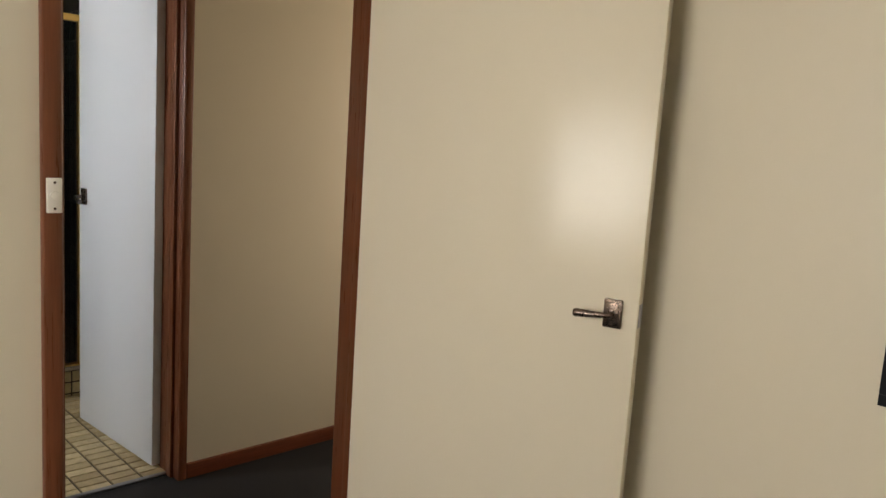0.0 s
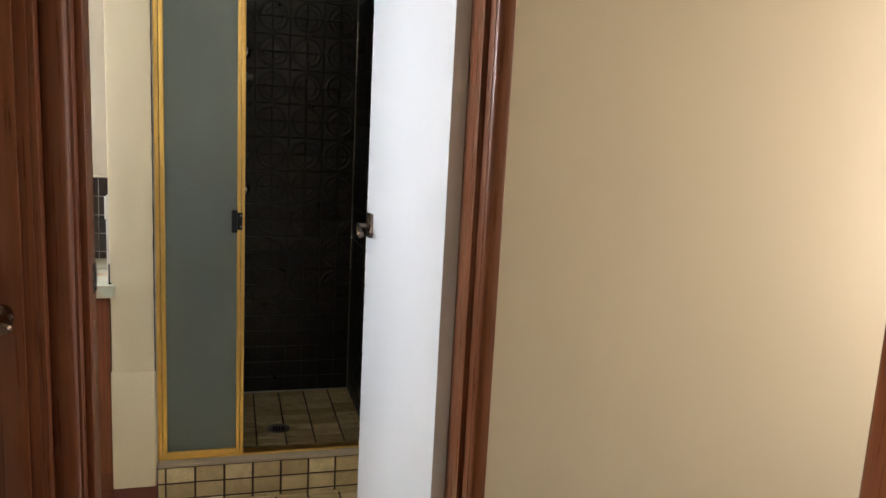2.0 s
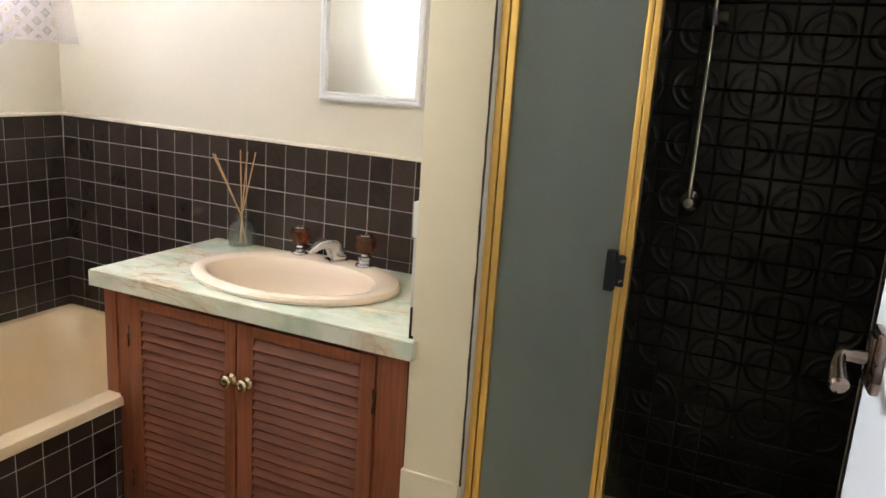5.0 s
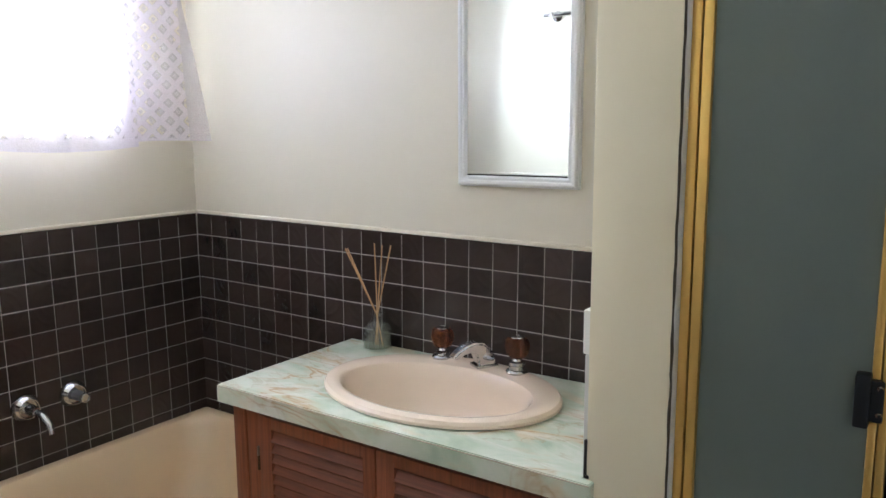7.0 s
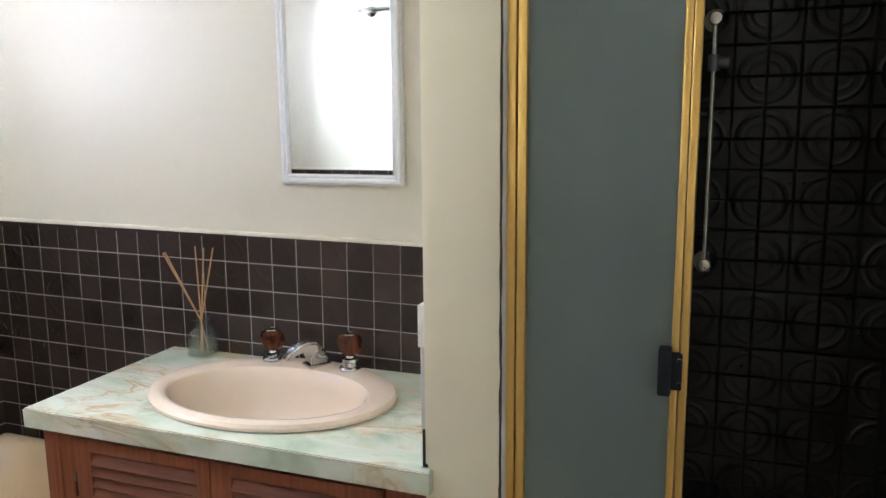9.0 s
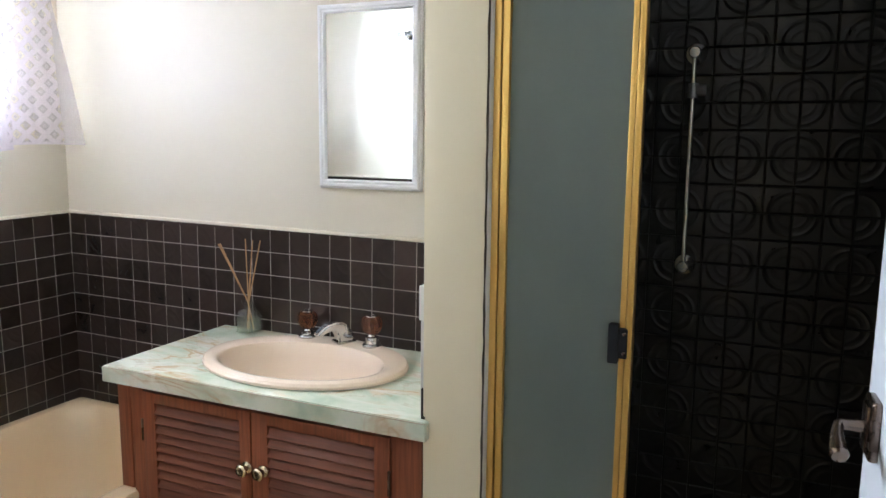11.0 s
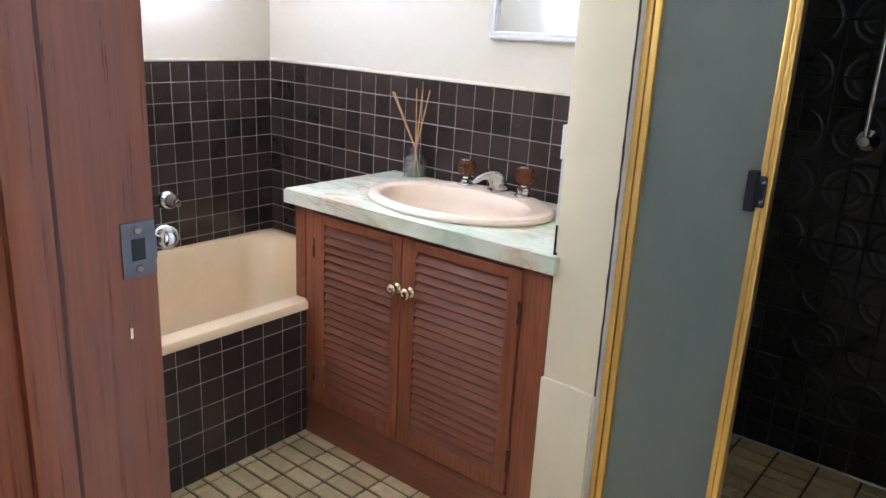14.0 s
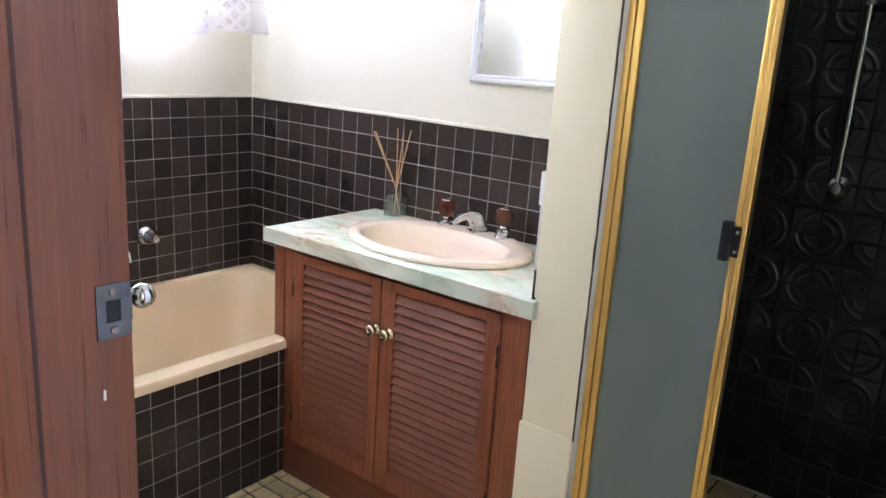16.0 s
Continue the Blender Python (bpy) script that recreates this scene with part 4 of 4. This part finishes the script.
box(bm, 0.1845, 0.205, Y0 - 0.013, Y0 + 0.01, 1.011, 1.092, 0.004)
box(bm, 0.200, 0.222, Y0 - 0.007, Y0 + 0.01, 1.021, 1.083, 0.003)
latch = part("latch", bm, M_BLACK, screen, "black plastic door latch")
for z in (1.033, 1.073):
    bm = bmesh.new()
    lathe(bm, [(0.0, 0.002), (0.004, 0.0015), (0.0045, 0.0)], pose(0.2165, Y0 - 0.0075, z, 90, 0, 0), 10)
    part("screw", bm, M_CHROME, latch)

rail = thing("shower_rail", (0.238, SY1, 1.39), "chrome shower slide rail on the black tiles", "shower rail")
for z in (1.09, 1.70):
    bm = bmesh.new()
    lathe(bm, [(0.0, 0.0), (0.029, 0.0), (0.029, 0.006), (0.022, 0.012), (0.012, 0.018), (0.012, 0.036), (0.017, 0.04), (0.017, 0.062), (0.014, 0.066), (0.0, 0.067)], pose(0.238, SY1, z, 90, 0, 0), 24)
    part("bracket", bm, M_RAIL, rail)
bm = bmesh.new()
tube(bm, [(0.238, SY1 - 0.051, 1.09), (0.238, SY1 - 0.051, 1.70)], 0.007)
part("bar", bm, M_RAIL, rail)
bm = bmesh.new()
lathe(bm, [(0.0, -0.022), (0.014, -0.020), (0.014, 0.020), (0.0, 0.022)], pose(0.238, SY1 - 0.051, 1.595), 16)
lathe(bm, [(0.0, 0.0), (0.013, 0.0), (0.016, 0.01), (0.016, 0.026), (0.0, 0.028)], pose(0.247, SY1 - 0.051, 1.595, 0, 90, 0), 16)
part("slider", bm, M_STEEL, rail, "dark shower-rose holder")

dr = thing("shower_drain", (0.385, 3.735, SZ), "round metal shower floor grate", "drain")
bm = bmesh.new()
lathe(bm, [(0.034, 0.0), (0.048, 0.0), (0.048, 0.004), (0.043, 0.005), (0.034, 0.004), (0.034, 0.0)], pose(0.385, 3.735, SZ + 0.0005), 28)
part("rim", bm, M_STEEL, dr)
part("sump", one(0.36, 0.406, 3.71, 3.76, SZ, SZ + 0.001), M_BLACK, dr)
for i in range(5):
    x = 0.383 - 0.024 + i * 0.012
    w = math.sqrt(0.035 ** 2 - (x - 0.383) ** 2)
    part("bar", one(x - 0.002, x + 0.002, 3.735 - w, 3.735 + w, SZ + 0.0012, SZ + 0.004), M_STEEL, dr)

# ---- towel rail and the round chrome knob beside the door ----
RZ = 1.963
tr = thing("towel_rail", (-1.0, DY1, RZ), "chrome towel rail high on the bathroom wall", "towel rail")
for x in (-1.27, -0.72):
    bm = bmesh.new()
    lathe(bm, [(0.0, 0.0), (0.024, 0.0), (0.024, 0.005), (0.011, 0.012), (0.010, 0.05), (0.013, 0.053), (0.013, 0.066), (0.0, 0.068)], pose(x, DY1, RZ, -90, 0, 0), 20)
    part("bracket", bm, M_CHROME, tr)
bm = bmesh.new()
tube(bm, [(-1.31, DY1 + 0.058, RZ), (-0.68, DY1 + 0.058, RZ)], 0.0085)
part("bar", bm, M_CHROME, tr)

kn = thing("chrome_knob", (-0.152, DY1, 1.076), "round chrome knob on the wall beside the door", "knob")
bm = bmesh.new()
lathe(bm, [(0.0, 0.0), (0.016, 0.0), (0.016, 0.024), (0.008, 0.026), (0.007, 0.036), (0.0, 0.036)], pose(-0.152, DY1 - 0.001, 1.076, -90, 0, 0), 18)
part("stem", bm, M_CHROME, kn)
bm = bmesh.new()
lathe(bm, [(0.0, -0.015)] + [(0.015 * math.cos(a), 0.015 * math.sin(a)) for a in np.linspace(-1.2, 1.2, 11)] + [(0.0, 0.016)], pose(-0.152, DY1 + 0.052, 1.076, -90, 0, 0), 22)
part("ball", bm, M_CHROME, kn)

ds = thing("wall_dispenser", (-0.27, DY1, 1.27), "white rounded plastic dispenser on the bathroom wall", "dispenser")
bm = bmesh.new()
prism(bm, [(0.0, 0.0), (0.045, 0.0), (0.066, 0.006), (0.076, 0.03), (0.074, 0.09), (0.062, 0.17), (0.045, 0.21), (0.0, 0.215)], -0.335, -0.213,
      lambda u, v, w: (w, DY1 + u, 1.272 + v))
bmesh.ops.bevel(bm, geom=list(bm.edges), offset=0.004, segments=2, affect="EDGES")
part("case", bm, M_WHITE, ds)

# ---- tiles, last ----
def tile_mesh(name, w, h, d, ch, mat):
    """A pillow-edged tile that faces -y, centred on its back."""
    bm = bmesh.new()
    w2, h2 = w / 2, h / 2
    back = [bm.verts.new((x, 0, z)) for x, z in ((-w2, -h2), (w2, -h2), (w2, h2), (-w2, h2))]
    mid = [bm.verts.new((x, -d + ch, z)) for x, z in ((-w2, -h2), (w2, -h2), (w2, h2), (-w2, h2))]
    top = [bm.verts.new((x, -d, z)) for x, z in ((-w2 + ch, -h2 + ch), (w2 - ch, -h2 + ch), (w2 - ch, h2 - ch), (-w2 + ch, h2 - ch))]
    for a, b in ((back, mid), (mid, top)):
        for i in range(4):
            bm.faces.new((a[i], a[(i + 1) % 4], b[(i + 1) % 4], b[i]))
    bm.faces.new(top)
    bmesh.ops.recalc_face_normals(bm, faces=bm.faces)
    if top[0].link_faces and sum(f.normal.y for f in bm.faces) > 0:
        bmesh.ops.reverse_faces(bm, faces=bm.faces)
    return mesh_of(name, bm, mat, smooth=False)


def lay(parent, me, m, us, vs, du, dv, keep=None, wob=0.0006):
    """Tiles over a grid in the plane of m (its x and z); one object each, on one mesh."""
    for i in range(us):
        for j in range(vs):
            u, v = (i + 0.5) * du, (j + 0.5) * dv
            w = m @ Matrix.Translation((u, random.uniform(-wob, wob), v))
            if keep and not keep(*w.translation):
                continue
            ob = new("tile", me)
            ob.parent = parent
            ob.matrix_basis = w @ pose(0, 0, 0, random.uniform(-0.35, 0.35), random.uniform(-0.25, 0.25), random.uniform(-0.35, 0.35))


GAP = 0.0027
wt = tile_mesh("wall_tile", P - GAP, P - GAP, G, 0.0018, M_TILEB)
wt_side = tile_mesh("wall_tile_side", P - GAP, P - GAP, G, 0.0018, M_TILEL)
TOP = 1.170
TOPW = 1.240
rows = 10
# grout beds so that the joints read pale
bed = structure("trim_dado_bed", boxes((BX0 - G + 0.0, NX0 - 0.001, BY1 + 0.0028, BY1 + G + 0.001, 0.40, TOP - 0.016), (BX0 - G - 0.001, BX0 - 0.0028, DY1, BY1 + 0.002, 0.40, TOP - 0.010),
                                       (BX0 - G, DX0 - 0.062, DY1 - 0.001, DY1 + G - 0.0028, 0.40, TOPW)), M_GROUT, "pale grout bed of the dado tiles", "trim")
bm = bmesh.new()
for row, turn in (((BX0 - G, NX0 - 0.001, BY1 - 0.002, BY1 + G + 0.001, TOP, TOP + 0.011), (0, 0.6, 0)),
                  ((BX0 - G - 0.001, BX0 + 0.002, DY1, BY1 - 0.002, TOP, TOP + 0.011), (0.4, 0, 0))):
    strip = one(*row, bevel=0.003)
    strip.transform(Matrix.Translation((BX0, BY1, TOP)) @ pose(0, 0, 0, *turn) @ Matrix.Translation((-BX0, -BY1, -TOP)))
    part_mesh = bpy.data.meshes.new("strip")
    strip.to_mesh(part_mesh)
    strip.free()
    bm.from_mesh(part_mesh)
    bpy.data.meshes.remove(part_mesh)
structure("trim_dado_cap", bm, M_BEAD, "cream bead along the top of the dado tiles", "trim")
structure("trim_dado_cap_door_wall", boxes((BX0 + 0.002, DX0 - 0.062, DY1 - 0.001, DY1 + 0.01, TOPW, TOPW + 0.011), bevel=0.003), M_BEAD, "cream bead along the top of the dado tiles", "trim")
nb = 23
# the dado courses fall away slightly from the corner of the room
tilt_back = Matrix.Translation((BX0, 0, TOP)) @ pose(0, 0, 0, 0, 0.6, 0) @ Matrix.Translation((-BX0, 0, -TOP))
tilt_side = Matrix.Translation((0, BY1, TOP)) @ pose(0, 0, 0, 0.4, 0, 0) @ Matrix.Translation((0, -BY1, -TOP))
lay(wall_back, wt, tilt_back @ pose(-0.1755 - nb * P, BY1 + G, TOP - rows * P), nb, rows, P, P,
    lambda x, y, z: x > BX0 + 0.01 and (x < -1.16 or z > 0.80))
lay(wall_left, wt_side, tilt_side @ pose(BX0 - G, BY1 - 22 * P, TOP - rows * P, 0, 0, 90), 22, rows, P, P, lambda x, y, z: y > DY1)
lay(wall_door, wt, pose(DX0 - 0.07, DY1, TOPW - 4 * P, 0, 0, 180), 24, 4, P, P, lambda x, y, z: x > BX0 + 0.02)
PA = 0.0775
at = tile_mesh("apron_tile", P - GAP, PA - GAP, G, 0.0018, M_TILEL)
lay(apron, at, pose(TX1 - 0.022, VF - 0.018 - 15 * P, 0.002, 0, 0, 90), 16, 6, P, PA, lambda x, y, z: z < 0.44)

st = tile_mesh("shower_tile", PS - 0.0045, PS - 0.0045, G + 0.001, 0.002, M_TILESB)
st_side = tile_mesh("shower_tile_side", PS - 0.0045, PS - 0.0045, G + 0.001, 0.002, M_TILESR)
lay(wall_sback, st, pose(SX1 - 11 * PS, SY1 + G, SZ), 11, 25, PS, PS, lambda x, y, z: x > NX1 + 0.02)
lay(wall_sright, st_side, pose(SX1 + G, SY1, SZ, 0, 0, -90), 11, 25, PS, PS, lambda x, y, z: y > 3.37)
structure("trim_shower_corner", one(SX1 - 0.004, SX1 + 0.001, SY1 - 0.004, SY1 + 0.001, SZ, 1.99), M_SEAL, "grey silicone bead in the shower corner", "trim")
structure("trim_shower_bead", boxes((NX1, SX1, SY1 - 0.005, SY1 + 0.001, SZ - 0.002, SZ + 0.006)), M_SEAL, "grey silicone bead along the shower floor", "trim")

FU, FV = 0.120, 0.060
ft = tile_mesh("floor_tile", FU - 0.008, FV - 0.009, 0.006, 0.0015, M_FLOORT)
# floor tiles lie with their faces up: the grid's z runs along the room
flat = pose(0, 0, 0, -90, 0, 0)
lay(floor_bath, ft, pose(-0.008 - 10 * FU, 3.30 - 19 * FV, -0.006) @ flat, 17, 20, FU, FV, lambda x, y, z: x > -1.16 and x < 0.76 and y > 2.19)
lay(floor_shower, ft, pose(-0.070, SY1 - 15 * FV, SZ - 0.006) @ flat, 8, 15, FU, FV, lambda x, y, z: x < SX1 and y > 3.40)
ht = tile_mesh("hob_tile", 0.1035 - 0.008, 0.0625 - 0.008, 0.006, 0.0015, M_FLOORT)
lay(hob, ht, pose(-0.045, NY - 0.012, -0.046), 8, 3, 0.1035, 0.0625)
hs = tile_mesh("hob_end_tile", 0.022, 0.0625 - 0.008, 0.006, 0.0015, M_FLOORT)
lay(hob, hs, pose(-0.072, NY - 0.012, -0.046), 1, 3, 0.026, 0.0625)
